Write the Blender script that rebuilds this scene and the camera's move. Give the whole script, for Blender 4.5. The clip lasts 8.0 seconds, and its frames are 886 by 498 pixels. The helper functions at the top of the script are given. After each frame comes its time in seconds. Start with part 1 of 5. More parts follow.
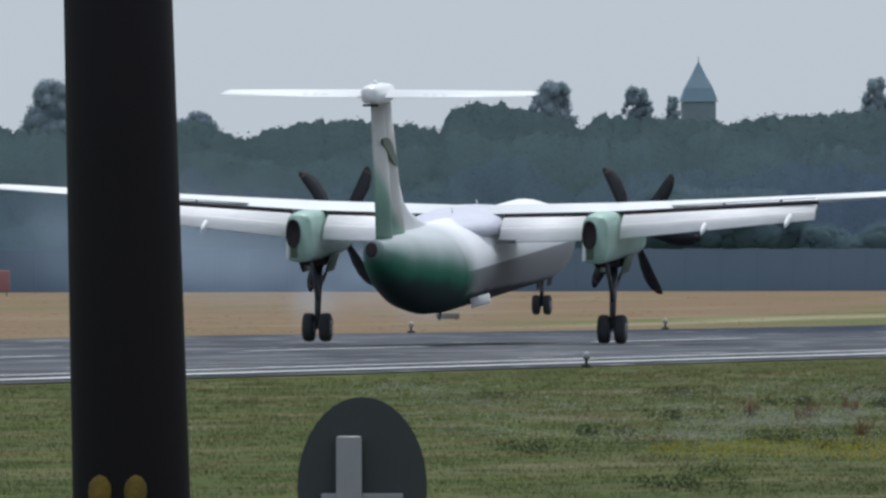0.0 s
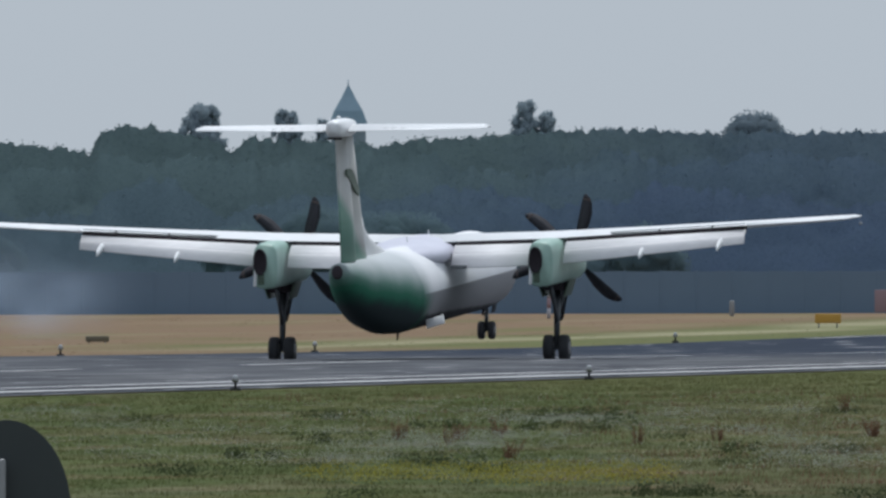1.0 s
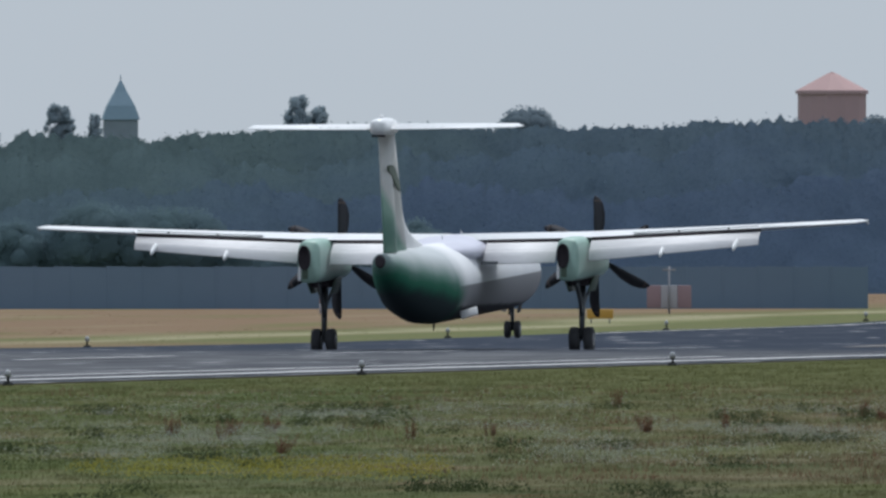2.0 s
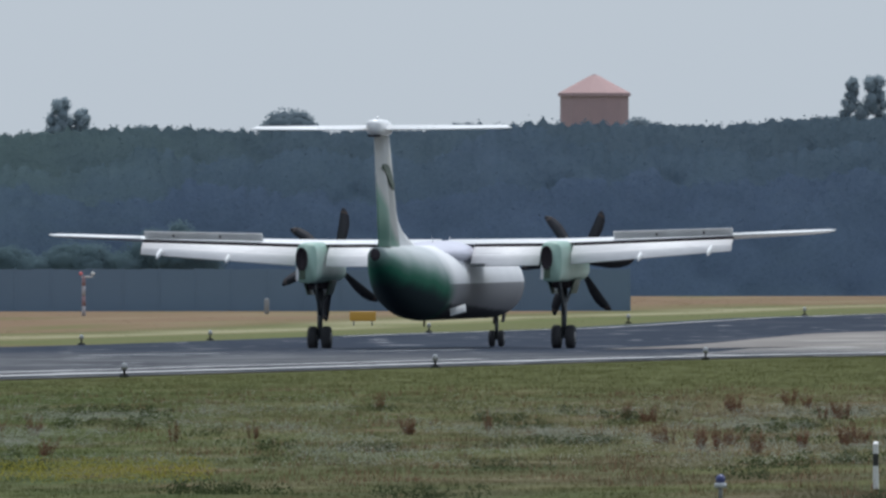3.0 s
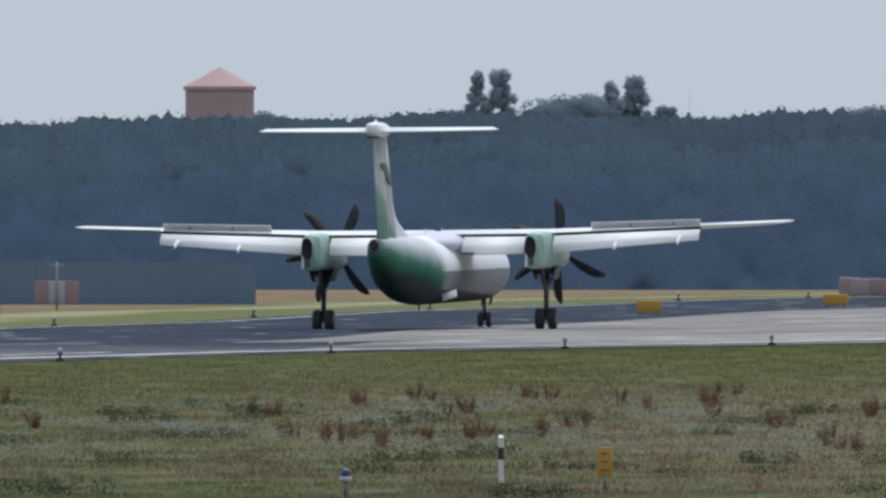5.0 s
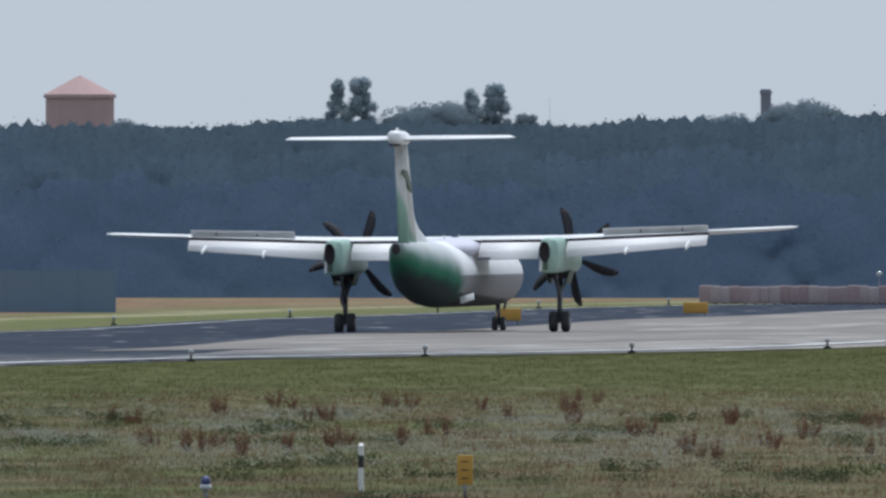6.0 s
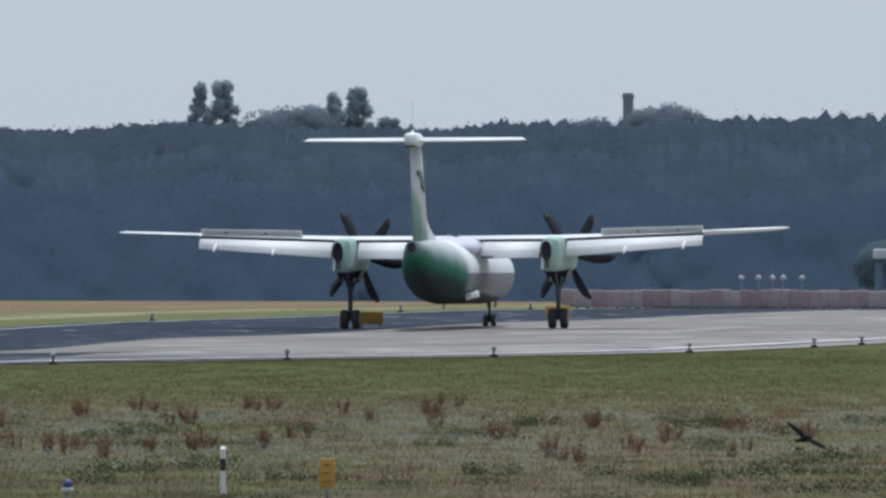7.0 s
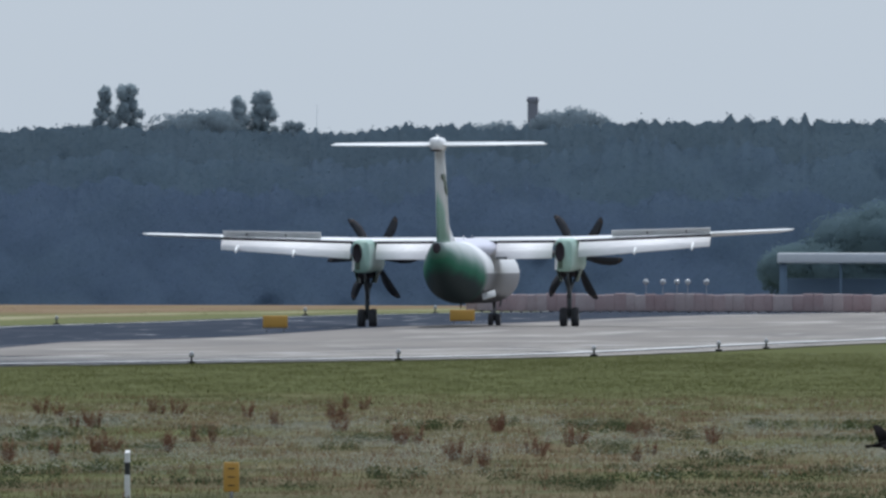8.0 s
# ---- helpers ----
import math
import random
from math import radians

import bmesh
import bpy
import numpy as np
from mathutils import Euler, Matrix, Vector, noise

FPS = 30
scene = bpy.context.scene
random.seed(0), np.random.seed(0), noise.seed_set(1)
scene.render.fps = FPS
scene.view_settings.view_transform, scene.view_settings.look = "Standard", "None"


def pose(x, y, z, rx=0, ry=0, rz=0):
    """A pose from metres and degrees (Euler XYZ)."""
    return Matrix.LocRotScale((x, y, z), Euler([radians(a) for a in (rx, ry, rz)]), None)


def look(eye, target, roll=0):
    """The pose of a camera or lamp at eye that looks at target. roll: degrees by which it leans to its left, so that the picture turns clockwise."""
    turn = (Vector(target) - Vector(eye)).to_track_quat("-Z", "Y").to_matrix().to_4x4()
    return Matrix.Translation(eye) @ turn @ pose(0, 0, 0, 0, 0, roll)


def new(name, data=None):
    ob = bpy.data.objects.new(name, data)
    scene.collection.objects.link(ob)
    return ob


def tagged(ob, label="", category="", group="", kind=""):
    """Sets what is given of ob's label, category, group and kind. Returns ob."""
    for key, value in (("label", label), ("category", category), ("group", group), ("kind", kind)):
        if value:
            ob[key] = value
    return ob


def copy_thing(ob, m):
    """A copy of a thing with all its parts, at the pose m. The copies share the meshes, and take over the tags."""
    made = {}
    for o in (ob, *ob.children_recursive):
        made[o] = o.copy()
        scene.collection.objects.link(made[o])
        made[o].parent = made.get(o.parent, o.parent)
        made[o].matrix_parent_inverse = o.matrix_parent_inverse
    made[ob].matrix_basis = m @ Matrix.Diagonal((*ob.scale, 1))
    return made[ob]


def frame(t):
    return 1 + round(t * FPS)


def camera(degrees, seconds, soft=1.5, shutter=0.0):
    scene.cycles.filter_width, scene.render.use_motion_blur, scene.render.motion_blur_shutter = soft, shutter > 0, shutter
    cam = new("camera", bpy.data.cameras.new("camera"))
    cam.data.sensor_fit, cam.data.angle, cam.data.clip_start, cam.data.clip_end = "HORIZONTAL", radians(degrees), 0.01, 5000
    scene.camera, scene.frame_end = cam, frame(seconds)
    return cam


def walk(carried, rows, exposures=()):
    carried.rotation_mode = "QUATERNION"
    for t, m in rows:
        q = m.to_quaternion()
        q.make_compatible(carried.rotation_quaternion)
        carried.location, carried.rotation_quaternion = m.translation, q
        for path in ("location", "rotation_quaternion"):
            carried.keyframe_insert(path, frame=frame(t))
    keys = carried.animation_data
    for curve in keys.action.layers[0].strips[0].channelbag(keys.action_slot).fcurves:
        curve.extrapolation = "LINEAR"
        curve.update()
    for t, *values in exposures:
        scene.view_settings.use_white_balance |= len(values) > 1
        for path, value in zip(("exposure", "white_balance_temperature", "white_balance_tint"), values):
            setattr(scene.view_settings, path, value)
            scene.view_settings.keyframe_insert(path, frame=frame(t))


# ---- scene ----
# The runway runs along +y; the camera stands still beside it, on a stand 3.6 m above the field, and turns.
cam = camera(1.7, 8.0, soft=2.7)
EYE = (0.0, 0.0, 3.6)
TURNS = [
    (0.0, 9.5878, -0.0488, 0.08),
    (0.5, 9.2165, -0.0363, 0.05),
    (1.0, 8.9167, -0.0057, 0.08),
    (1.2, 8.7961, -0.0327, 0.08),
    (2.3, 8.3408, -0.0128, 0.0),
    (2.5, 8.2250, -0.0225, 0.0),
    (3.0, 8.0229, -0.0108, 0.03),
    (3.5, 7.8317, -0.0224, 0.06),
    (4.0, 7.6257, -0.0219, 0.0),
    (4.5, 7.3958, -0.0181, 0.03),
    (4.7, 7.3641, -0.0244, 0.0),
    (5.8, 7.0848, -0.0071, 0.0),
    (6.0, 7.0355, -0.0077, -0.02),
    (6.5, 6.8953, -0.0091, -0.06),
    (7.0, 6.7711, -0.0008, -0.1),
    (7.5, 6.6857, -0.0130, -0.1),
    (8.0, 6.5879, 0.0069, -0.12),
]
SWAY = {0.5: 0.026, 1.0: 0.03, 1.2: 0.03}      # the hand-held camera drifts sideways by a few centimetres
walk(cam, [(t, pose(EYE[0] + SWAY.get(t, 0.0), EYE[1], EYE[2], 90 + pitch, lean, yaw)) for t, yaw, pitch, lean in TURNS], [(0.0, 0.03, 5800, 8), (1.0, -0.12, 5800, 8), (2.5, 0.0, 5800, 8), (4.5, 0.05, 5750, 8), (8.0, 0.08, 5700, 8)])

# ---- sky and sun ----
SUN_HEIGHT, SUN_SIDE = 66, -8
world = bpy.data.worlds.new("hazy_sky")
scene.world = world
world.use_nodes = True
wn, wl = world.node_tree.nodes, world.node_tree.links
sky = wn.new("ShaderNodeTexSky")
sky.sky_type, sky.sun_disc = "NISHITA", False
sky.sun_elevation, sky.sun_rotation = radians(SUN_HEIGHT), radians(-SUN_SIDE)
sky.air_density, sky.dust_density, sky.ozone_density = 1.0, 3.0, 2.0
veil = wn.new("ShaderNodeMix")
veil.data_type = "RGBA"
veil.inputs[0].default_value = 0.8
veil.inputs[7].default_value = (6.2, 6.45, 6.6, 1)      # thin high cloud over the whole sky
wl.new(sky.outputs[0], veil.inputs[6])
wl.new(veil.outputs[2], wn["Background"].inputs[0])
wn["Background"].inputs[1].default_value = 0.1
sun = new("sun", bpy.data.lights.new("sun", "SUN"))
sun.data.energy, sun.data.angle, sun.data.color = 2.6, radians(3), (1.0, 0.95, 0.88)
sun.matrix_world = look((0, 0, 0), (math.sin(radians(SUN_SIDE)) * math.cos(radians(SUN_HEIGHT)), -math.cos(radians(SUN_SIDE)) * math.cos(radians(SUN_HEIGHT)), -math.sin(radians(SUN_HEIGHT))))


# ---- materials ----
def material(name, colour, rough=0.6, metal=0.0, second=None, scale=4.0, amount=0.5, bump=0.0, stretch=(1, 1, 1), coords="Object", gloss=0.5):
    """A surface with a large and a small variation between two colours, and fine relief."""
    m = bpy.data.materials.new(name)
    m.use_nodes = True
    n, l = m.node_tree.nodes, m.node_tree.links
    b = n["Principled BSDF"]
    b.inputs["Roughness"].default_value, b.inputs["Metallic"].default_value = rough, metal
    b.inputs["Specular IOR Level"].default_value = gloss
    tc, mp = n.new("ShaderNodeTexCoord"), n.new("ShaderNodeMapping")
    mp.inputs["Scale"].default_value = stretch
    l.new(tc.outputs[coords], mp.inputs[0])
    big, fine = n.new("ShaderNodeTexNoise"), n.new("ShaderNodeTexNoise")
    big.inputs["Scale"].default_value, fine.inputs["Scale"].default_value = scale, scale * 9
    big.inputs["Detail"].default_value = 5
    for t in (big, fine):
        l.new(mp.outputs[0], t.inputs["Vector"])
    add = n.new("ShaderNodeMath")
    add.operation = "MULTIPLY_ADD"
    l.new(fine.outputs[0], add.inputs[0])
    add.inputs[1].default_value = 0.4
    l.new(big.outputs[0], add.inputs[2])
    ramp = n.new("ShaderNodeMapRange")
    ramp.inputs[1].default_value, ramp.inputs[2].default_value = 0.5, 0.95
    ramp.inputs[4].default_value = amount
    l.new(add.outputs[0], ramp.inputs[0])
    mix = n.new("ShaderNodeMix")
    mix.data_type = "RGBA"
    mix.inputs[6].default_value = (*colour, 1)
    mix.inputs[7].default_value = (*(second or [c * 0.7 for c in colour]), 1)
    l.new(ramp.outputs[0], mix.inputs[0])
    l.new(mix.outputs[2], b.inputs["Base Color"])
    if bump:
        bu = n.new("ShaderNodeBump")
        bu.inputs["Strength"].default_value, bu.inputs["Distance"].default_value = bump, 0.03
        l.new(fine.outputs[0], bu.inputs["Height"])
        l.new(bu.outputs[0], b.inputs["Normal"])
    m["mix"] = mix.name
    return m


def band(m, axis, low, high, colour, coords="Object", wave=0.0, wave_scale=0.3, lean=None):
    """Lays a second colour over a material, growing from low to high along an axis (low may be above high), which a second axis may lean."""
    n, l = m.node_tree.nodes, m.node_tree.links
    b = n["Principled BSDF"]
    before = b.inputs["Base Color"].links[0].from_socket
    tc, sep, rng, mix = n.new("ShaderNodeTexCoord"), n.new("ShaderNodeSeparateXYZ"), n.new("ShaderNodeMapRange"), n.new("ShaderNodeMix")
    if coords == "Position":
        geo = n.new("ShaderNodeNewGeometry")
        src = geo.outputs["Position"]
    else:
        src = tc.outputs[coords]
    l.new(src, sep.inputs[0])
    val = sep.outputs[axis]
    if lean:
        tilt = n.new("ShaderNodeMath")
        tilt.operation = "MULTIPLY_ADD"
        l.new(sep.outputs[lean[0]], tilt.inputs[0])
        tilt.inputs[1].default_value = lean[1]
        l.new(val, tilt.inputs[2])
        val = tilt.outputs[0]
    if wave:
        no, ma = n.new("ShaderNodeTexNoise"), n.new("ShaderNodeMath")
        no.inputs["Scale"].default_value = wave_scale
        l.new(src, no.inputs["Vector"])
        ma.operation = "MULTIPLY_ADD"
        l.new(no.outputs[0], ma.inputs[0])
        ma.inputs[1].default_value = wave
        l.new(val, ma.inputs[2])
        val = ma.outputs[0]
    rng.inputs[1].default_value, rng.inputs[2].default_value = low, high
    mix.data_type = "RGBA"
    l.new(val, rng.inputs[0])
    l.new(rng.outputs[0], mix.inputs[0])
    l.new(before, mix.inputs[6])
    mix.inputs[7].default_value = (*colour, 1)
    l.new(mix.outputs[2], b.inputs["Base Color"])
    return rng.outputs[0], mix


def patches(m, colour, size, low, high, shift, share=1.0):
    """Lays soft-edged patches of a second colour over a material, of the given width and length on the ground."""
    n, l = m.node_tree.nodes, m.node_tree.links
    b = n["Principled BSDF"]
    before = b.inputs["Base Color"].links[0].from_socket
    geo, mp, no, rng_p, mix = n.new("ShaderNodeNewGeometry"), n.new("ShaderNodeMapping"), n.new("ShaderNodeTexNoise"), n.new("ShaderNodeMapRange"), n.new("ShaderNodeMix")
    mp.inputs["Location"].default_value = (shift, shift * 1.7, 0)
    mp.inputs["Scale"].default_value = (1 / size[0], 1 / size[1], 0)
    l.new(geo.outputs["Position"], mp.inputs[0])
    l.new(mp.outputs[0], no.inputs["Vector"])
    no.inputs["Scale"].default_value, no.inputs["Detail"].default_value = 1.0, 3
    rng_p.inputs[1].default_value, rng_p.inputs[2].default_value, rng_p.inputs[4].default_value = low, high, share
    l.new(no.outputs[0], rng_p.inputs[0])
    mix.data_type = "RGBA"
    l.new(rng_p.outputs[0], mix.inputs[0])
    l.new(before, mix.inputs[6])
    mix.inputs[7].default_value = (*colour, 1)
    l.new(mix.outputs[2], b.inputs["Base Color"])
    return m


def island_shade(m, low=0.7, high=1.3):
    """Varies the brightness from leaf to leaf."""
    n, l = m.node_tree.nodes, m.node_tree.links
    b = n["Principled BSDF"]
    before = b.inputs["Base Color"].links[0].from_socket
    geo, rng, mul = n.new("ShaderNodeNewGeometry"), n.new("ShaderNodeMapRange"), n.new("ShaderNodeVectorMath")
    rng.inputs[3].default_value, rng.inputs[4].default_value = low, high
    l.new(geo.outputs["Random Per Island"], rng.inputs[0])
    mul.operation = "SCALE"
    l.new(before, mul.inputs[0])
    l.new(rng.outputs[0], mul.inputs["Scale"])
    l.new(mul.outputs[0], b.inputs["Base Color"])
    return m


def leafy(m, share=0.45):
    """Lets light through thin leaves and blades."""
    n, l = m.node_tree.nodes, m.node_tree.links
    b = n["Principled BSDF"]
    b.inputs["Specular IOR Level"].default_value = 0.1
    tr, mix = n.new("ShaderNodeBsdfTranslucent"), n.new("ShaderNodeMixShader")
    l.new(b.inputs["Base Color"].links[0].from_socket, tr.inputs[0])
    mix.inputs[0].default_value = share
    l.new(b.outputs[0], mix.inputs[1])
    l.new(tr.outputs[0], mix.inputs[2])
    l.new(mix.outputs[0], n["Material Output"].inputs[0])
    return m


def livery(m):
    """The tail end: green between a pale spine and a dark keel, with a slanting ragged front."""
    n, l = m.node_tree.nodes, m.node_tree.links
    b = n["Principled BSDF"]
    before = b.inputs["Base Color"].links[0].from_socket
    tc, sep, no = n.new("ShaderNodeTexCoord"), n.new("ShaderNodeSeparateXYZ"), n.new("ShaderNodeTexNoise")
    l.new(tc.outputs["Object"], sep.inputs[0])
    l.new(tc.outputs["Object"], no.inputs["Vector"])
    no.inputs["Scale"].default_value = 0.7

    def sums(a, k, c):
        ma = n.new("ShaderNodeMath")
        ma.operation = "MULTIPLY_ADD"
        l.new(a, ma.inputs[0])
        ma.inputs[1].default_value = k
        l.new(c, ma.inputs[2])
        return ma.outputs[0]

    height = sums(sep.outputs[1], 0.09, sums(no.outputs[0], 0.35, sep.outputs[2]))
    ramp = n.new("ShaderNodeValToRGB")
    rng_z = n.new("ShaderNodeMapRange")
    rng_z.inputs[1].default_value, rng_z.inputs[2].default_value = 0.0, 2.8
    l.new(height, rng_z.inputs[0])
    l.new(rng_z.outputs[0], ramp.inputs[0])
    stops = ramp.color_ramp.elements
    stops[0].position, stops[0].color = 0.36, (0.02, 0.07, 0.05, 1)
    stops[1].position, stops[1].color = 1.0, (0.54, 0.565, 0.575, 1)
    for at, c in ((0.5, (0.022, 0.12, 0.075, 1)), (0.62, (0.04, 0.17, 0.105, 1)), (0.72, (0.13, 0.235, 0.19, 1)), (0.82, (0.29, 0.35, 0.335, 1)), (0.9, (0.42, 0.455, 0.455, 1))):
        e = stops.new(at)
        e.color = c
    slant = sums(sep.outputs[2], 0.6, sums(no.outputs[0], 1.2, sep.outputs[1]))
    rng_y, mix = n.new("ShaderNodeMapRange"), n.new("ShaderNodeMix")
    rng_y.inputs[1].default_value, rng_y.inputs[2].default_value = -3.3, -5.2
    l.new(slant, rng_y.inputs[0])
    mix.data_type = "RGBA"
    l.new(rng_y.outputs[0], mix.inputs[0])
    l.new(before, mix.inputs[6])
    l.new(ramp.outputs[0], mix.inputs[7])
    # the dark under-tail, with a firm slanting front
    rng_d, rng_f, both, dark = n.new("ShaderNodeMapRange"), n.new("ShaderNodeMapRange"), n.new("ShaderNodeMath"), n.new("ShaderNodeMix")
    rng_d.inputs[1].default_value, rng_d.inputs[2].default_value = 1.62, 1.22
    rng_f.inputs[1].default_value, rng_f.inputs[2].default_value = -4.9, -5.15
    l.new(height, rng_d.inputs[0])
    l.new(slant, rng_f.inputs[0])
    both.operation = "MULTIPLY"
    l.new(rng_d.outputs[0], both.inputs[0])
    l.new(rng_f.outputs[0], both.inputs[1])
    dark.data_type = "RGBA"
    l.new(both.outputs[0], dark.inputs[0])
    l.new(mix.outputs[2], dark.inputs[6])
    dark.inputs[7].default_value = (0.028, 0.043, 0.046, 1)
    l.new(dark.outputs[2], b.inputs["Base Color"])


# aircraft paint
white_paint = material("white_paint", (0.86, 0.86, 0.86), 0.35, second=(0.76, 0.76, 0.76), scale=1.5, amount=0.5)
flap_paint = material("flap_paint", (0.82, 0.8, 0.8), 0.65, second=(0.66, 0.64, 0.64), scale=2.0, amount=0.6, stretch=(1, 4, 4))
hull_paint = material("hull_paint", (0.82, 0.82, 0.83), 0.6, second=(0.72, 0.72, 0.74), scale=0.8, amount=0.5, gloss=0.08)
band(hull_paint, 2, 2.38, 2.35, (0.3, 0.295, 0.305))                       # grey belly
band(hull_paint, 2, 1.7, 1.58, (0.045, 0.045, 0.05), wave=0.2, wave_scale=1.2, lean=(1, 0.02))                      # shade under the belly, put in as a dark strip
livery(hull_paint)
fin_paint = material("fin_paint", (0.54, 0.53, 0.5), 0.4, second=(0.45, 0.45, 0.43), scale=0.9, amount=0.6)
band(fin_paint, 2, -2.7, -3.1, (0.2, 0.36, 0.28), wave=0.35, wave_scale=0.9, lean=(1, 0.56))      # green sweeping up the rudder
band(fin_paint, 2, 4.75, 4.45, (0.36, 0.47, 0.41), wave=0.5, wave_scale=1.3, lean=(1, -0.1))
band(fin_paint, 2, 4.3, 3.7, (0.13, 0.3, 0.21), wave=0.3, wave_scale=0.9)
fin_front_paint = material("fin_front_paint", (0.8, 0.8, 0.79), 0.35, scale=1.0, amount=0.3)
mark_paint = material("mark_paint", (0.09, 0.13, 0.09), 0.5, scale=3)
nacelle_paint = material("nacelle_paint", (0.38, 0.53, 0.45), 0.4, second=(0.27, 0.42, 0.35), scale=1.2, amount=0.7)
band(nacelle_paint, 2, 2.55, 2.2, (0.06, 0.2, 0.14), wave=0.2)
fairing_paint = material("fairing_paint", (0.66, 0.65, 0.74), 0.35, scale=1.2, amount=0.4)
# near-black for exhaust soot, and for shade put into gaps
soot_and_shade = material("soot_and_shade", (0.04, 0.032, 0.038), 0.9, scale=5)
spoiler_paint = material("spoiler_paint", (0.64, 0.64, 0.64), 0.5, scale=2, amount=0.6)
blade_paint = material("blade_paint", (0.045, 0.045, 0.052), 0.7, scale=3, gloss=0.15)
blade_tip_paint = material("blade_tip_paint", (0.07, 0.05, 0.045), 0.5, scale=3)
strut_metal = material("strut_metal", (0.13, 0.14, 0.15), 0.45, 0.4, scale=6)
rubber = material("rubber", (0.045, 0.045, 0.05), 0.8, scale=8, bump=0.2)
hub_metal = material("hub_metal", (0.3, 0.3, 0.31), 0.4, 0.6, scale=6)


def light_glass(name, colour, strength):
    m = bpy.data.materials.new(name)
    m.use_nodes = True
    b = m.node_tree.nodes["Principled BSDF"]
    b.inputs["Base Color"].default_value = (*colour, 1)
    b.inputs["Emission Color"].default_value = (*colour, 1)
    b.inputs["Emission Strength"].default_value = strength
    return m


beacon_red = light_glass("beacon_red", (0.5, 0.12, 0.12), 0.12)
lamp_glass = material("lamp_glass", (0.5, 0.51, 0.53), 0.15, scale=9)

# field and runway
def field_colours(m):
    """The meadow's zones, from the runway's verge to the rough near grass, and its patches."""
    band(m, 1, 800, 700, (0.118, 0.104, 0.055), "Position", wave=130, wave_scale=0.07)
    band(m, 1, 640, 560, (0.1, 0.087, 0.048), "Position", wave=160, wave_scale=0.12)
    band(m, 1, 485, 440, (0.05, 0.046, 0.024), "Position", wave=60, wave_scale=0.07)
    green = band(m, 0, 8, -6, (0.066, 0.085, 0.025), "Position", wave=8, wave_scale=0.1, lean=(1, 0.137))[0]
    green.node.inputs[4].default_value = 0.9
    straw = band(m, 0, -2, 5, (0.155, 0.133, 0.076), "Position", wave=6, wave_scale=0.15, lean=(1, 0.119))[0]
    straw.node.inputs[4].default_value = 0.45
    patches(m, (0.17, 0.145, 0.085), (3.5, 16), 0.5, 0.72, 3.0, 0.8)
    patches(m, (0.15, 0.082, 0.052), (2.2, 11), 0.56, 0.72, 11.0, 0.6)
    patches(m, (0.06, 0.078, 0.03), (2.8, 13), 0.52, 0.7, 23.0, 0.75)
    patches(m, (0.095, 0.105, 0.036), (5.0, 30), 0.5, 0.65, 31.0, 0.6)
    band(m, 1, 730, 830, (0.088, 0.094, 0.034), "Position", wave=90, wave_scale=0.06)


near_soil = material("near_meadow", (0.088, 0.09, 0.036), 0.95, second=(0.1, 0.094, 0.042), scale=0.25, amount=0.9, bump=0.5, stretch=(1, 0.15, 1), gloss=0.04)
field_colours(near_soil)
soil = material("meadow", (0.1, 0.11, 0.045), 0.95, second=(0.14, 0.12, 0.06), scale=0.25, amount=0.9, bump=0.5, stretch=(1, 0.15, 1), gloss=0.04)
band(soil, 0, -160, -164, (0.128, 0.134, 0.058), "Position", wave=8, wave_scale=0.05)
band(soil, 0, -172.5, -175, (0.27, 0.25, 0.15), "Position", wave=7, wave_scale=0.02)
band(soil, 0, -175, -178.5, (0.128, 0.134, 0.058), "Position", wave=9, wave_scale=0.035)
band(soil, 0, -180, -185, (0.196, 0.136, 0.086), "Position", wave=5, wave_scale=0.02)
band(soil, 1, 1150, 1080, (0.196, 0.136, 0.086), "Position", wave=50, wave_scale=0.03)
patches(soil, (0.12, 0.14, 0.05), (6, 40), 0.52, 0.7, 5.0, 0.6)
patches(soil, (0.24, 0.2, 0.12), (8, 60), 0.55, 0.7, 9.0, 0.6)
band(soil, 0, -235, -260, (0.1, 0.13, 0.06), "Position", wave=20, wave_scale=0.02)
asphalt = material("asphalt", (0.05, 0.054, 0.066), 0.75, second=(0.12, 0.12, 0.125), scale=0.12, amount=0.8, bump=0.2, stretch=(1, 0.05, 1), gloss=0.04)
# pale streaks imitate the heat shimmer's reflections in the asphalt's colour
patches(asphalt, (0.17, 0.17, 0.175), (3.0, 14), 0.5, 0.62, 2.0, 0.75)
patches(asphalt, (0.035, 0.037, 0.045), (4.0, 20), 0.54, 0.64, 17.0, 0.8)
band(asphalt, 1, 950, 1060, (0.02, 0.028, 0.046), "Position", wave=60, wave_scale=0.05)
patches(asphalt, (0.075, 0.08, 0.095), (3.5, 16), 0.52, 0.66, 41.0, 0.5)
patches(asphalt, (0.42, 0.42, 0.43), (1.8, 9), 0.63, 0.7, 57.0, 0.7)
concrete = material("concrete", (0.242, 0.222, 0.204), 0.8, second=(0.185, 0.17, 0.16), scale=0.2, amount=0.8, bump=0.2, stretch=(1, 0.05, 1), gloss=0.04)
patches(concrete, (0.17, 0.16, 0.155), (5, 34), 0.5, 0.66, 7.0, 0.75)
patches(concrete, (0.42, 0.4, 0.37), (4, 22), 0.54, 0.7, 19.0, 0.7)
shimmer_edge_paint = material("shimmer_edge", (0.075, 0.078, 0.088), 0.8, second=(0.12, 0.118, 0.12), scale=0.2, amount=0.8, bump=0.2, stretch=(1, 0.05, 1), gloss=0.04)
band(shimmer_edge_paint, 1, 1010, 1120, (0.27, 0.25, 0.23), "Position", wave=70, wave_scale=0.06)
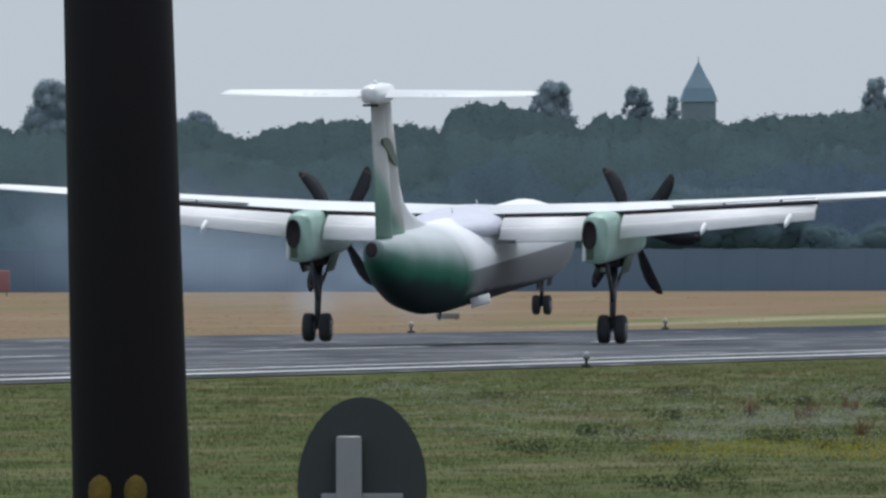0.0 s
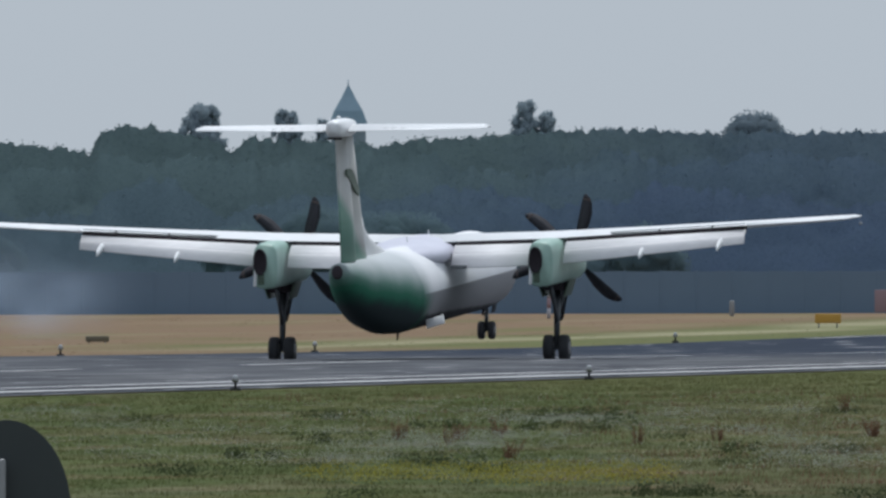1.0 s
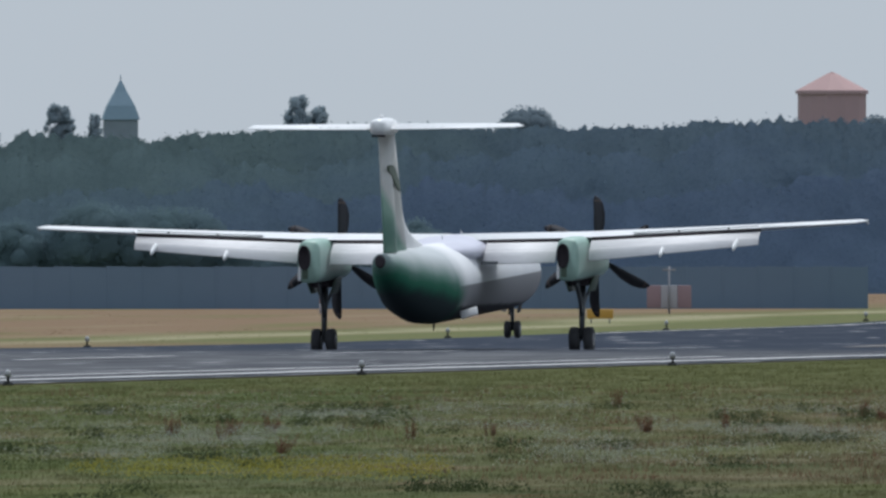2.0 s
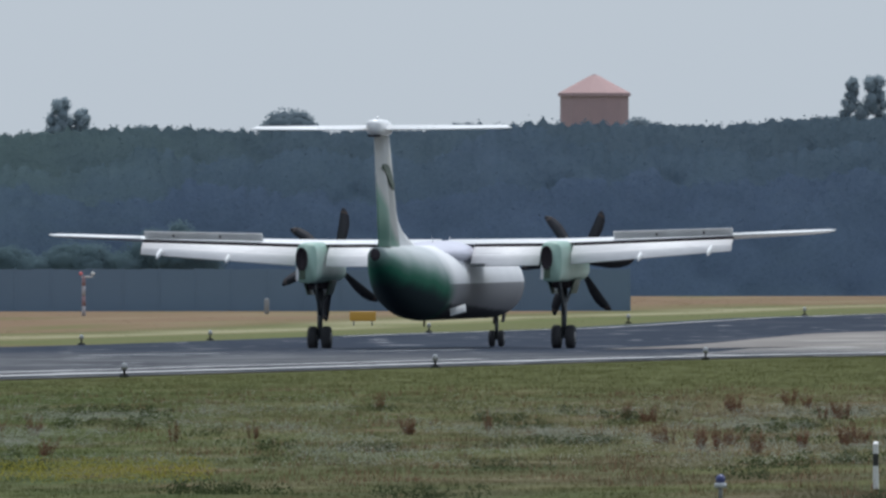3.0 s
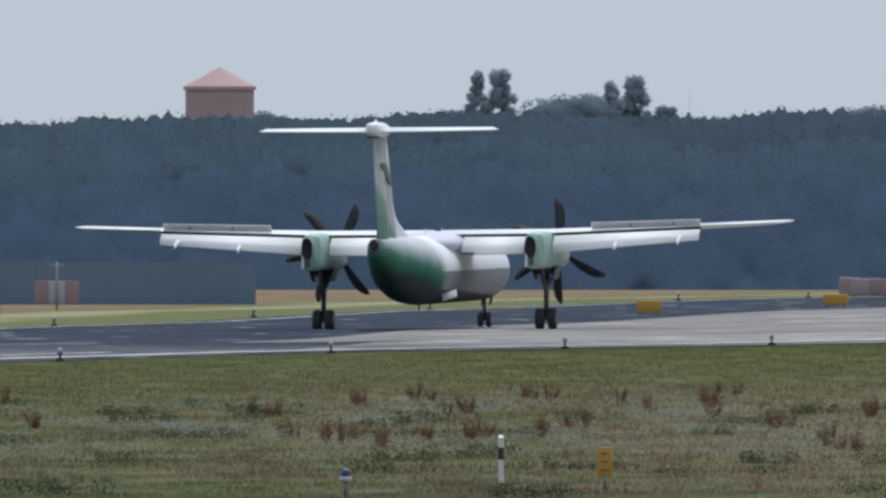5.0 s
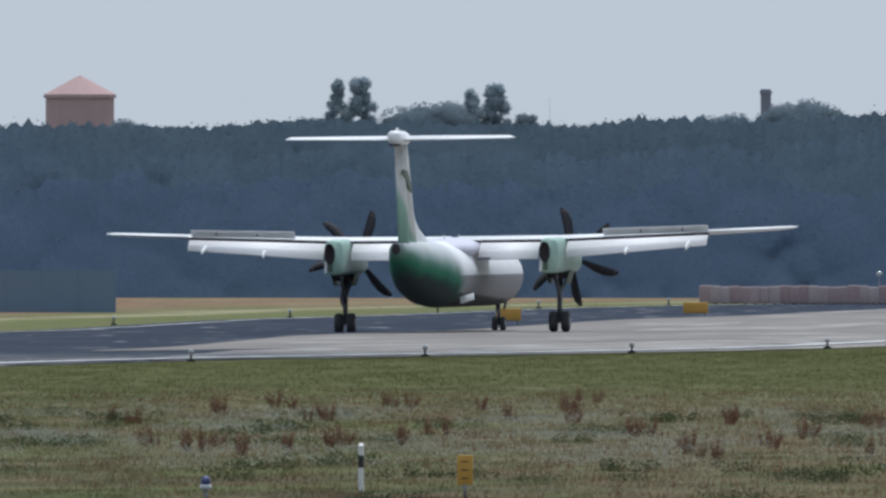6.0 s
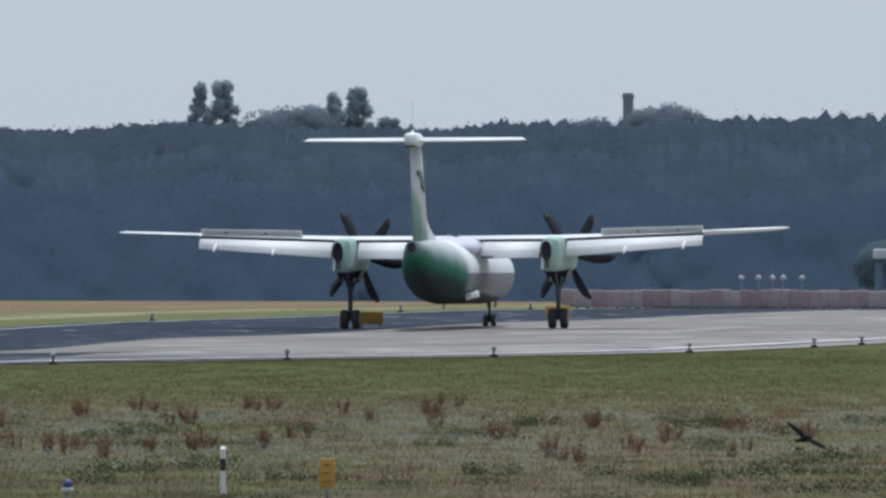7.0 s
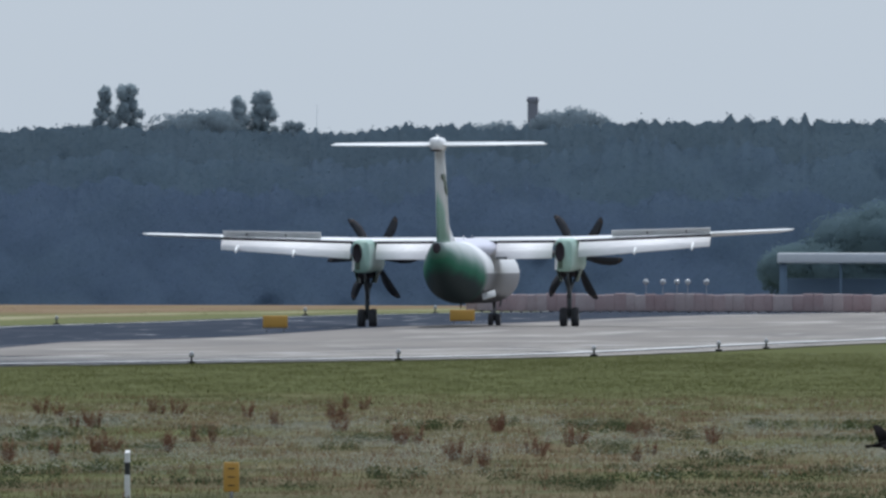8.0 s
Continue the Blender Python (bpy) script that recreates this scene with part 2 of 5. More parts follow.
# white heat-shimmer reflections painted on as streaks, with dark ones between
patches(shimmer_edge_paint, (0.4, 0.39, 0.38), (3.0, 9), 0.55, 0.64, 13.0, 0.8)
patches(shimmer_edge_paint, (0.045, 0.047, 0.055), (3.5, 9), 0.56, 0.66, 29.0, 0.8)
line_paint = material("line_paint", (0.7, 0.7, 0.69), 0.7, second=(0.4, 0.4, 0.4), scale=0.8, amount=0.8, stretch=(1, 0.1, 1), gloss=0.04)
grass_green = material("grass_green", (0.088, 0.09, 0.036), 0.85, second=(0.1, 0.094, 0.042), scale=0.25, amount=0.9, stretch=(1, 0.15, 1))
field_colours(grass_green)
leafy(island_shade(grass_green, 0.97, 1.03), 0.35)
grass_dry = material("grass_dry", (0.205, 0.142, 0.09), 0.9, second=(0.18, 0.132, 0.082), scale=0.03, amount=0.9)
band(grass_dry, 0, -187, -181, (0.128, 0.134, 0.058), "Position", wave=5, wave_scale=0.04)
band(grass_dry, 1, 1150, 1080, (0.2, 0.14, 0.088), "Position", wave=50, wave_scale=0.03)
leafy(island_shade(grass_dry, 0.9, 1.1), 0.6)
sorrel = leafy(island_shade(material("sorrel", (0.18, 0.108, 0.07), 0.85, second=(0.17, 0.13, 0.08), scale=1.0)), 0.4)
bloom_white = leafy(island_shade(material("bloom_white", (0.4, 0.41, 0.35), 0.8, scale=1.0)))
bloom_yellow = leafy(island_shade(material("bloom_yellow", (0.36, 0.32, 0.05), 0.8, scale=1.0)))
dock_red = leafy(island_shade(material("dock_red", (0.165, 0.082, 0.054), 0.85, second=(0.14, 0.09, 0.056), scale=2.0)), 0.3)
herb_green = leafy(island_shade(material("herb_green", (0.058, 0.075, 0.034), 0.85, scale=2.0)))
def hazed_wood_leaves(name, colour, second, green):
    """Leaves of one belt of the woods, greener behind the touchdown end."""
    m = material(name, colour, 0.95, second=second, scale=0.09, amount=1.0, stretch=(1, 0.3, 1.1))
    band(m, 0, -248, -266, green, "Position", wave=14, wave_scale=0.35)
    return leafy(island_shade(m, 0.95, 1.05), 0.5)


# distance haze is put into the leaf colours, bluest in the front belt
leaf_haze_front = hazed_wood_leaves("leaf_haze_front", (0.115, 0.162, 0.243), (0.108, 0.156, 0.22), (0.13, 0.185, 0.222))
leaf_haze_middle = hazed_wood_leaves("leaf_haze_middle", (0.12, 0.17, 0.236), (0.112, 0.163, 0.21), (0.135, 0.19, 0.206))
leaf_haze_back = hazed_wood_leaves("leaf_haze_back", (0.118, 0.166, 0.216), (0.105, 0.15, 0.19), (0.122, 0.172, 0.184))
# bush leaves follow the woods, with the same haze put into their blue
leaf_haze_bush = leafy(island_shade(material("leaf_haze_bush", (0.138, 0.2, 0.218), 0.95, second=(0.125, 0.178, 0.215), scale=0.3, amount=0.9), 0.92, 1.08), 0.4)
# skyline crowns are paler than real leaves: haze put into their colour
leaf_haze_poplar = leafy(island_shade(material("leaf_haze_poplar", (0.36, 0.43, 0.47), 0.95, second=(0.3, 0.36, 0.4), scale=0.3, amount=0.9), 0.85, 1.15), 0.5)
leaf_haze_dome = leafy(island_shade(material("leaf_haze_dome", (0.25, 0.31, 0.35), 0.95, second=(0.21, 0.26, 0.3), scale=0.3, amount=0.9), 0.85, 1.15), 0.5)
bark = material("bark", (0.07, 0.06, 0.055), 0.95, scale=2)
# the barrier's blue carries painted haze; the shelter's walls share it
barrier_haze_paint = material("barrier_haze_paint", (0.15, 0.21, 0.285), 0.9, second=(0.135, 0.19, 0.26), scale=0.15, amount=0.8)
# far towers and chimney: distance haze is mixed into each pale, bluish colour
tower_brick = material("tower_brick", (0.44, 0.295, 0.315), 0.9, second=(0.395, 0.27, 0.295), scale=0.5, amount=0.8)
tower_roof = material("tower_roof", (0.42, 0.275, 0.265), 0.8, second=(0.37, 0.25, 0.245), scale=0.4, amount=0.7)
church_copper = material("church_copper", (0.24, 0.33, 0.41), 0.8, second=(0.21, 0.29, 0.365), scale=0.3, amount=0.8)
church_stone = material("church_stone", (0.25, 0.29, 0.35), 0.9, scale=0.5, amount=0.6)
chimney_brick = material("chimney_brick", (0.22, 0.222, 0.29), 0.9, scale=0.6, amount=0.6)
mast_pale = material("mast_pale", (0.62, 0.65, 0.68), 0.6, scale=1)
mast_steel = material("mast_steel", (0.3, 0.3, 0.33), 0.6, scale=1)
sign_yellow = material("sign_yellow", (0.5, 0.28, 0.045), 0.6, second=(0.42, 0.23, 0.04), scale=2)
sticker_yellow = material("sticker_yellow", (0.2, 0.13, 0.012), 0.8, second=(0.06, 0.04, 0.01), scale=18, amount=1.0)
# this red is dulled by haze put into its colour
sign_red = material("sign_red", (0.33, 0.14, 0.145), 0.7, second=(0.28, 0.15, 0.15), scale=2)
board_back = material("board_back", (0.13, 0.115, 0.075), 0.8, second=(0.16, 0.13, 0.08), scale=3)
# hut and wind mast colours are washed out: haze mixed into the paint
hut_red = material("hut_red", (0.31, 0.21, 0.228), 0.8, second=(0.28, 0.2, 0.22), scale=2)
hut_white = material("hut_white", (0.4, 0.39, 0.42), 0.7, second=(0.38, 0.36, 0.38), scale=3)
sign_white = material("sign_white", (0.7, 0.69, 0.68), 0.6, second=(0.55, 0.54, 0.52), scale=3)
pole_dark = material("pole_dark", (0.012, 0.01, 0.012), 0.8, second=(0.016, 0.013, 0.015), scale=3, gloss=0.2)
sign_back = material("sign_back", (0.035, 0.042, 0.045), 0.6, second=(0.045, 0.053, 0.055), scale=3)
galvanised = material("galvanised", (0.28, 0.28, 0.28), 0.5, 0.3, second=(0.2, 0.2, 0.2), scale=8)
blue_plastic = material("blue_plastic", (0.06, 0.07, 0.2), 0.4, scale=4)
black_plastic = material("black_plastic", (0.02, 0.02, 0.02), 0.6, scale=4)
shelter_white = material("shelter_white", (0.62, 0.64, 0.67), 0.7, scale=0.6)
antenna_paint = material("antenna_paint", (0.3, 0.215, 0.22), 0.8, second=(0.36, 0.29, 0.29), scale=0.7, amount=1.0)
antenna_pale = material("antenna_pale", (0.4, 0.34, 0.34), 0.8, second=(0.33, 0.26, 0.26), scale=0.7, amount=1.0)
feather = material("feather", (0.012, 0.011, 0.011), 0.9, scale=9, gloss=0.03)


def smoke_material():
    """Thin smoke that thins out from the middle of each puff."""
    m = bpy.data.materials.new("tyre_smoke")
    m.use_nodes = True
    n, l = m.node_tree.nodes, m.node_tree.links
    n.remove(n["Principled BSDF"])
    clear, fog, mix = n.new("ShaderNodeBsdfTransparent"), n.new("ShaderNodeBsdfTranslucent"), n.new("ShaderNodeMixShader")
    fog.inputs[0].default_value = (0.4, 0.48, 0.6, 1)
    tc, no, grad, mp, rng_a, mul = n.new("ShaderNodeTexCoord"), n.new("ShaderNodeTexNoise"), n.new("ShaderNodeTexGradient"), n.new("ShaderNodeMapping"), n.new("ShaderNodeMapRange"), n.new("ShaderNodeMath")
    mp.inputs["Location"].default_value, mp.inputs["Scale"].default_value = (-1, 0, -1), (2, 0, 2)
    l.new(tc.outputs["Generated"], mp.inputs[0])
    grad.gradient_type = "SPHERICAL"
    l.new(mp.outputs[0], grad.inputs[0])
    no.inputs["Scale"].default_value = 0.4
    l.new(tc.outputs["Object"], no.inputs["Vector"])
    rng_a.inputs[1].default_value, rng_a.inputs[2].default_value, rng_a.inputs[4].default_value = 0.1, 0.75, 0.29
    l.new(no.outputs[0], rng_a.inputs[0])
    mul.operation = "MULTIPLY"
    l.new(rng_a.outputs[0], mul.inputs[0])
    edge = n.new("ShaderNodeMapRange")
    edge.interpolation_type = "SMOOTHSTEP"
    l.new(grad.outputs[1], edge.inputs[0])
    l.new(edge.outputs[0], mul.inputs[1])
    l.new(mul.outputs[0], mix.inputs[0])
    l.new(clear.outputs[0], mix.inputs[1])
    l.new(fog.outputs[0], mix.inputs[2])
    l.new(mix.outputs[0], n["Material Output"].inputs[0])
    return m


tyre_smoke = smoke_material()


# ---- shape helpers ----
def part(name, bm, mat, parent=None, label="", smooth=True, at=None):
    """Links a bmesh as one mesh object, under a thing or a part."""
    me = bpy.data.meshes.new(name)
    bmesh.ops.recalc_face_normals(bm, faces=bm.faces)
    bm.to_mesh(me)
    bm.free()
    for p in me.polygons:
        p.use_smooth = smooth
    me.materials.append(mat)
    ob = new(name, me)
    ob.parent = parent
    if at is not None:
        ob.matrix_basis = at
    return tagged(ob, label)


def thing(name, m, label, category, group="", kind=""):
    ob = new(name)
    ob.empty_display_size = 0.2
    ob.matrix_basis = m
    return tagged(ob, label, category, group, kind)


def box(bm, sx, sy, sz, m=None, bevel=0.0):
    got = bmesh.ops.create_cube(bm, size=1, matrix=(m or Matrix()) @ Matrix.Diagonal((sx, sy, sz, 1)))
    if bevel:
        edges = {e for v in got["verts"] for e in v.link_edges}
        bmesh.ops.bevel(bm, geom=list(edges), offset=bevel, segments=2, affect="EDGES", profile=0.5)
    return bm


def rod(bm, a, b, r1, r2=None, seg=10):
    a, b = Vector(a), Vector(b)
    m = Matrix.Translation((a + b) / 2) @ (b - a).to_track_quat("Z", "Y").to_matrix().to_4x4()
    bmesh.ops.create_cone(bm, cap_ends=True, segments=seg, radius1=r1, radius2=r1 if r2 is None else r2, depth=(b - a).length, matrix=m)
    return bm


def ball(bm, r, m=None, sub=2):
    bmesh.ops.create_icosphere(bm, subdivisions=sub, radius=r, matrix=m or Matrix())
    return bm


def loft(bm, rings, caps=True):
    """Skins a row of rings, each with the same count of points."""
    made = [[bm.verts.new(p) for p in ring] for ring in rings]
    for a, b in zip(made, made[1:]):
        for i in range(len(a)):
            j = (i + 1) % len(a)
            bm.faces.new((a[i], a[j], b[j], b[i]))
    if caps:
        bm.faces.new(made[0])
        bm.faces.new(made[-1])
    return bm


def oval(y, zc, w, h, seg=28, power=1.0, xc=0.0):
    out = []
    for i in range(seg):
        a = 2 * math.pi * i / seg
        c, s = math.cos(a), math.sin(a)
        out.append((xc + w * math.copysign(abs(c) ** power, c), y, zc + h * math.copysign(abs(s) ** power, s)))
    return out


def foil(x, lead, trail, z, thick, seg=9, bow=0.25):
    """A wing's section at x, from its leading to its trailing edge."""
    up, down = [], []
    for i in range(seg + 1):
        u = (1 - math.cos(math.pi * i / seg)) / 2
        t = thick * (1.4845 * math.sqrt(u) - 0.63 * u - 1.758 * u * u + 1.4215 * u ** 3 - 0.5 * u ** 4) * 1.0
        y = lead + (trail - lead) * u
        camber = bow * thick * math.sin(math.pi * u)
        up.append((x, y, z + t + camber))
        down.append((x, y, z - t * 0.7 + camber))
    return up + down[-2:0:-1]


def turned(points, m):
    return [m @ Vector(p) for p in points]


def ease(v, stops):
    """A smooth curve through (place, value) stops."""
    if v <= stops[0][0]:
        return stops[0][1]
    for (a, p), (b, q) in zip(stops, stops[1:]):
        if v <= b:
            u = (v - a) / (b - a)
            u = u * u * (3 - 2 * u)
            return p + (q - p) * u
    return stops[-1][1]


def ground_z(y):
    """The field's long, shallow dip and rise along the runway."""
    return ease(y, ((900, 0.0), (1085, -0.2), (1205, 0.0), (1300, 0.36), (1420, 0.6)))


STEP = 1 / 52847.0      # a bearing step in radians


def bearing(u, d, z=0.0):
    """A place d metres from the stand, u steps to the right of a line 8.02 degrees left of the runway's own line."""
    b = (7400 - u) * STEP
    return Vector((-d * math.sin(b), d * math.cos(b), z))


def raw_mesh(name, verts, faces, mat, parent=None):
    me = bpy.data.meshes.new(name)
    me.from_pydata([tuple(v) for v in verts], [], faces)
    me.materials.append(mat)
    ob = new(name, me)
    ob.parent = parent
    return ob


# ---- the field and the runway ----
STATIONS = [-400, 0, 200, 400, 600, 800, 880] + list(range(900, 1440, 20)) + [1500, 1600, 1800, 2200, 3000, 4900]


def strip(name, x0, x1, lift, mat, y0=-400, y1=4900, parent=None, label=""):
    ys = [y0] + [y for y in STATIONS if y0 < y < y1] + [y1]
    verts = [(x, y, ground_z(y) + lift) for y in ys for x in (x0, x1)]
    faces = [(2 * i, 2 * i + 1, 2 * i + 3, 2 * i + 2) for i in range(len(ys) - 1)]
    return raw_mesh(name, verts, faces, mat, parent)


xs = [-3000, -600, -300, -168, -121, -60, 0, 300, 3000]
verts = [(x, y, ground_z(y)) for y in STATIONS for x in xs]
n_x = len(xs)
faces = [(j * n_x + i, j * n_x + i + 1, (j + 1) * n_x + i + 1, (j + 1) * n_x + i) for j in range(len(STATIONS) - 1) for i in range(n_x - 1)]
ground = tagged(raw_mesh("ground", verts, faces, soil), "green and straw-coloured airfield meadow", "ground", kind="structure")
ground.data.materials.append(near_soil)
for f in ground.data.polygons:
    f.material_index = 1 if f.center.x > -121 else 0
runway = tagged(strip("runway", -168, -121, 0.03, asphalt), "dark asphalt runway with white lines and painted shimmer streaks", "runway", kind="structure")
verts, faces = [], []
for i in range(41):
    y = 1040 + i * 12
    wide = min(1.0, max(0.0, (y - 1040) / 130.0))
    a, b = -141 - 9.5 * wide, -141 + 17.3 * min(1.0, max(0.0, (y - 1040) / 190.0))
    verts += [(a, y, ground_z(y) + 0.05), (b + 0.2, y, ground_z(y) + 0.05)]
faces = [(2 * i, 2 * i + 1, 2 * i + 3, 2 * i + 2) for i in range(40)]
tagged(raw_mesh("concrete_lane", verts, faces, concrete), "pale concrete lane let into the dark asphalt", "pavement", kind="structure")
strip("shoulder", -122.3, -119.6, 0.04, shimmer_edge_paint, 940, 1500, runway)
# near edge strip that carries the painted shimmer streaks
verts = []
for i in range(31):
    y = 925 + i * 10.5
    verts += [(-123.6 - 14 * min(1.0, (y - 925) / 130.0), y, ground_z(y) + 0.044), (-123.45, y, ground_z(y) + 0.044)]
raw_mesh("shimmer_edge", verts, [(2 * i, 2 * i + 1, 2 * i + 3, 2 * i + 2) for i in range(30)], shimmer_edge_paint, runway)
for x0, x1, y0, y1 in ((-123.4, -122.5, -400, 3000), (-166.2, -165.9, 1150, 3000), (-126.6, -126.1, 600, 905)):
    strip("edge_line", x0, x1, 0.07, line_paint, y0, y1, runway)
for i in range(7):
    strip("centre_dash", -144.3, -143.8, 0.06, line_paint, 640 + 60 * i, 670 + 60 * i, runway)


# ---- the aircraft ----
def build_aircraft():
    """A twin-propeller airliner; its origin lies on the ground between the main wheels, its nose points along +y."""
    craft = thing("aircraft", Matrix(), "white and green twin-propeller airliner with gear and flaps down", "aircraft")
    bm = bmesh.new()
    hull = [(15.95, 1.98, 0.04, 0.04), (15.7, 1.98, 0.3, 0.28), (15.2, 2.02, 0.58, 0.52), (14.4, 2.12, 0.88, 0.8), (13.4, 2.25, 1.1, 1.08),
            (12.2, 2.3, 1.27, 1.21), (10.8, 2.35, 1.34, 1.29), (6, 2.36, 1.345, 1.3), (0, 2.4, 1.345, 1.345), (-5.5, 2.4, 1.345, 1.345),
            (-7.5, 2.44, 1.29, 1.31), (-9.5, 2.55, 1.16, 1.2), (-11.2, 2.71, 0.97, 1.05), (-12.8, 2.89, 0.77, 0.87), (-14.2, 3.07, 0.59, 0.67),
            (-15.2, 3.26, 0.44, 0.46), (-15.9, 3.4, 0.33, 0.33), (-16.3, 3.46, 0.25, 0.26)]
    loft(bm, [oval(y, z, w, h, 36) for y, z, w, h in hull])
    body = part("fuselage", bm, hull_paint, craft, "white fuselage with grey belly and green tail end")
    bm = bmesh.new()
    loft(bm, [oval(-16.1, 3.45, 0.2, 0.24, 16), oval(-16.42, 3.47, 0.17, 0.22, 16), oval(-16.45, 3.47, 0.1, 0.14, 16)])
    part("tail_cone_outlet", bm, soot_and_shade, body, "dark exhaust outlet")
    bm = bmesh.new()
    loft(bm, [oval(y, z, w, h, 24, 0.8) for y, z, w, h in ((4.6, 3.5, 0.2, 0.1), (3.4, 3.52, 1.0, 0.3), (2.0, 3.5, 1.36, 0.4), (0, 3.48, 1.42, 0.42), (-1.6, 3.42, 1.4, 0.44), (-3.2, 3.38, 1.2, 0.36), (-4.6, 3.38, 0.75, 0.3), (-5.8, 3.4, 0.25, 0.2))])
    part("wing_fairing", bm, fairing_paint, body, "pale lilac-grey wing root fairing")
    for k in range(2):
        part("aerial", rod(bmesh.new(), (0, 2.2 - 4.4 * k, 3.85), (0, 2.1 - 4.4 * k, 4.03), 0.025, 0.01), white_paint, body)
    bm = bmesh.new()
    box(bm, 0.52, 0.4, 0.11, pose(1.64, -2.25, 3.03), 0.02)
    part("flap_track", bm, strut_metal, body, "dark grey flap track")
    bm = bmesh.new()
    box(bm, 0.6, 0.06, 0.32, pose(0, 0, 0), 0.012)
    part("ventral_panel", bm, white_paint, body, "open white belly panel", at=pose(1.33, -5.2, 1.42, -34, -16, -4))
    for y in (12.6, -5.0):
        part("belly_aerial", rod(bmesh.new(), (0.1, y, 1.1), (0.1, y - 0.15, 0.84), 0.05, 0.02), soot_and_shade, body)

    # wing, in halves
    for s in (-1, 1):
        bm = bmesh.new()
        loft(bm, [foil(s * x, le, te, z, th, 9, -0.1) for x, le, te, z, th in ((0.2, 1.95, -1.2, 3.77, 0.4), (4.4, 1.9, -1.2, 3.79, 0.38), (7.5, 1.6, -1.0, 3.89, 0.32), (10.7, 1.25, -0.8, 4.01, 0.26), (13.4, 0.95, -0.62, 4.13, 0.2), (14.0, 0.75, -0.55, 4.17, 0.14), (14.21, 0.45, -0.4, 4.18, 0.05))])
        wing = part("wing", bm, white_paint, craft)
        wing_halves.append((s, wing))
        # aileron
        bm = bmesh.new()
        loft(bm, [foil(s * 10.75, -0.82, -1.3, 4.03, 0.12, 5), foil(s * 14.0, -0.58, -0.92, 4.15, 0.06, 5)])
        part("aileron", bm, white_paint, wing)
        # flaps
        for x0, x1, c0, c1, z0, z1, y0, y1 in ((1.4, 3.85, 1.22, 1.18, 3.8, 3.8, -1.3, -1.3), (4.98, 10.68, 1.15, 0.72, 3.82, 4.02, -1.28, -0.88)):
            for name, drop, share, at, label in (("flap", 20, 0.55, 0.0, "lowered white flap"), ("rear_flap", 50, 0.5, 0.53, "steep rear segment of the flap")):
                bm = bmesh.new()
                rings = []
                for x, c, z, y in ((x0, c0, z0, y0), (x1, c1, z1, y1)):
                    m = Matrix.Translation((s * x, y - c * at * math.cos(radians(20)), z - 0.15 - c * at * math.sin(radians(20)))) @ pose(0, 0, 0, drop)
                    rings.append(turned(foil(0, 0.0, -c * share, 0, 0.12, 6, 0.0), m))
                loft(bm, rings)
                part(name, bm, flap_paint, wing, label)
            # a near-black bar stands in for the shade of the open gap
            bm = bmesh.new()
            rings = []
            for x, c, z, y in ((x0, c0, z0, y0), (x1, c1, z1, y1)):
                rings.append([(s * x, y + 0.25, z - 0.02), (s * x, y + 0.03, z - 0.02), (s * x, y + 0.03, z - 0.14), (s * x, y + 0.25, z - 0.14)])
            loft(bm, rings)
            part("flap_gap_shade", bm, soot_and_shade, wing, "dark bar added as the shade in the gap ahead of the flap")
        for x, z in ((7.45, 3.43), (9.95, 3.6)):
            bm = bmesh.new()
            loft(bm, [oval(y, zz, w, h, 10, 1, s * x) for y, zz, w, h in ((0.4, z + 0.15, 0.03, 0.05), (-0.3, z + 0.08, 0.07, 0.11), (-1.1, z, 0.075, 0.13), (-1.9, z - 0.12, 0.07, 0.13), (-2.3, z - 0.2, 0.055, 0.1), (-2.5, z - 0.26, 0.02, 0.05))])
            part("flap_track_fairing", bm, white_paint, wing)
        bm = bmesh.new()
        lead, trail = s * 6.35, s * 10.65
        loft(bm, [[(lead, 0.0, 0.0), (lead, -0.4, 0.01), (lead, -0.4, -0.02), (lead, 0.0, -0.03)], [(trail, 0.0, 0.16), (trail, -0.36, 0.17), (trail, -0.36, 0.14), (trail, 0.0, 0.13)]])
        spoiler = part("spoiler", bm, spoiler_paint, wing, "grey spoiler panel", smooth=False)
        spoiler.matrix_basis = pose(0, -0.62, 3.94)
        spoilers.append(spoiler)
        for x in (7.9, 9.6):
            bm = bmesh.new()
            box(bm, 0.06, 0.12, 0.04, pose(s * x, -0.2, -0.045 + 0.037 * (x - 6.35)), 0.01)
            part("spoiler_jack", bm, soot_and_shade, spoiler)
        # nacelle
        xc = s * 4.42
        bm = bmesh.new()
        loft(bm, [oval(y, z, w, h, 28, 0.5, xc) for y, z, w, h in ((3.55, 3.05, 0.4, 0.42), (3.2, 3.05, 0.5, 0.55), (2.2, 3.08, 0.57, 0.66), (0.8, 3.12, 0.58, 0.68), (-0.8, 3.14, 0.52, 0.73), (-2.2, 3.14, 0.43, 0.73), (-3.1, 3.12, 0.38, 0.71), (-3.3, 3.11, 0.36, 0.68))])
        nacelle = part("nacelle", bm, nacelle_paint, craft, "pale green engine nacelle")
        bm = bmesh.new()
        loft(bm, [oval(y, z, w, h, 18, 0.9, xc - 0.13) for y, z, w, h in ((-3.1, 3.26, 0.2, 0.4), (-3.5, 3.28, 0.21, 0.42), (-3.51, 3.28, 0.18, 0.38), (-3.38, 3.27, 0.17, 0.36))])
        part("exhaust", bm, soot_and_shade, nacelle, "sooty black exhaust pipe")
        bm = bmesh.new()
        box(bm, 0.1, 0.5, 0.62, pose(xc - 0.3, -3.12, 2.8, 0, 4), 0.03)
        part("rear_strip", bm, white_paint, nacelle, "pale strip beside the exhaust")
        bm = bmesh.new()
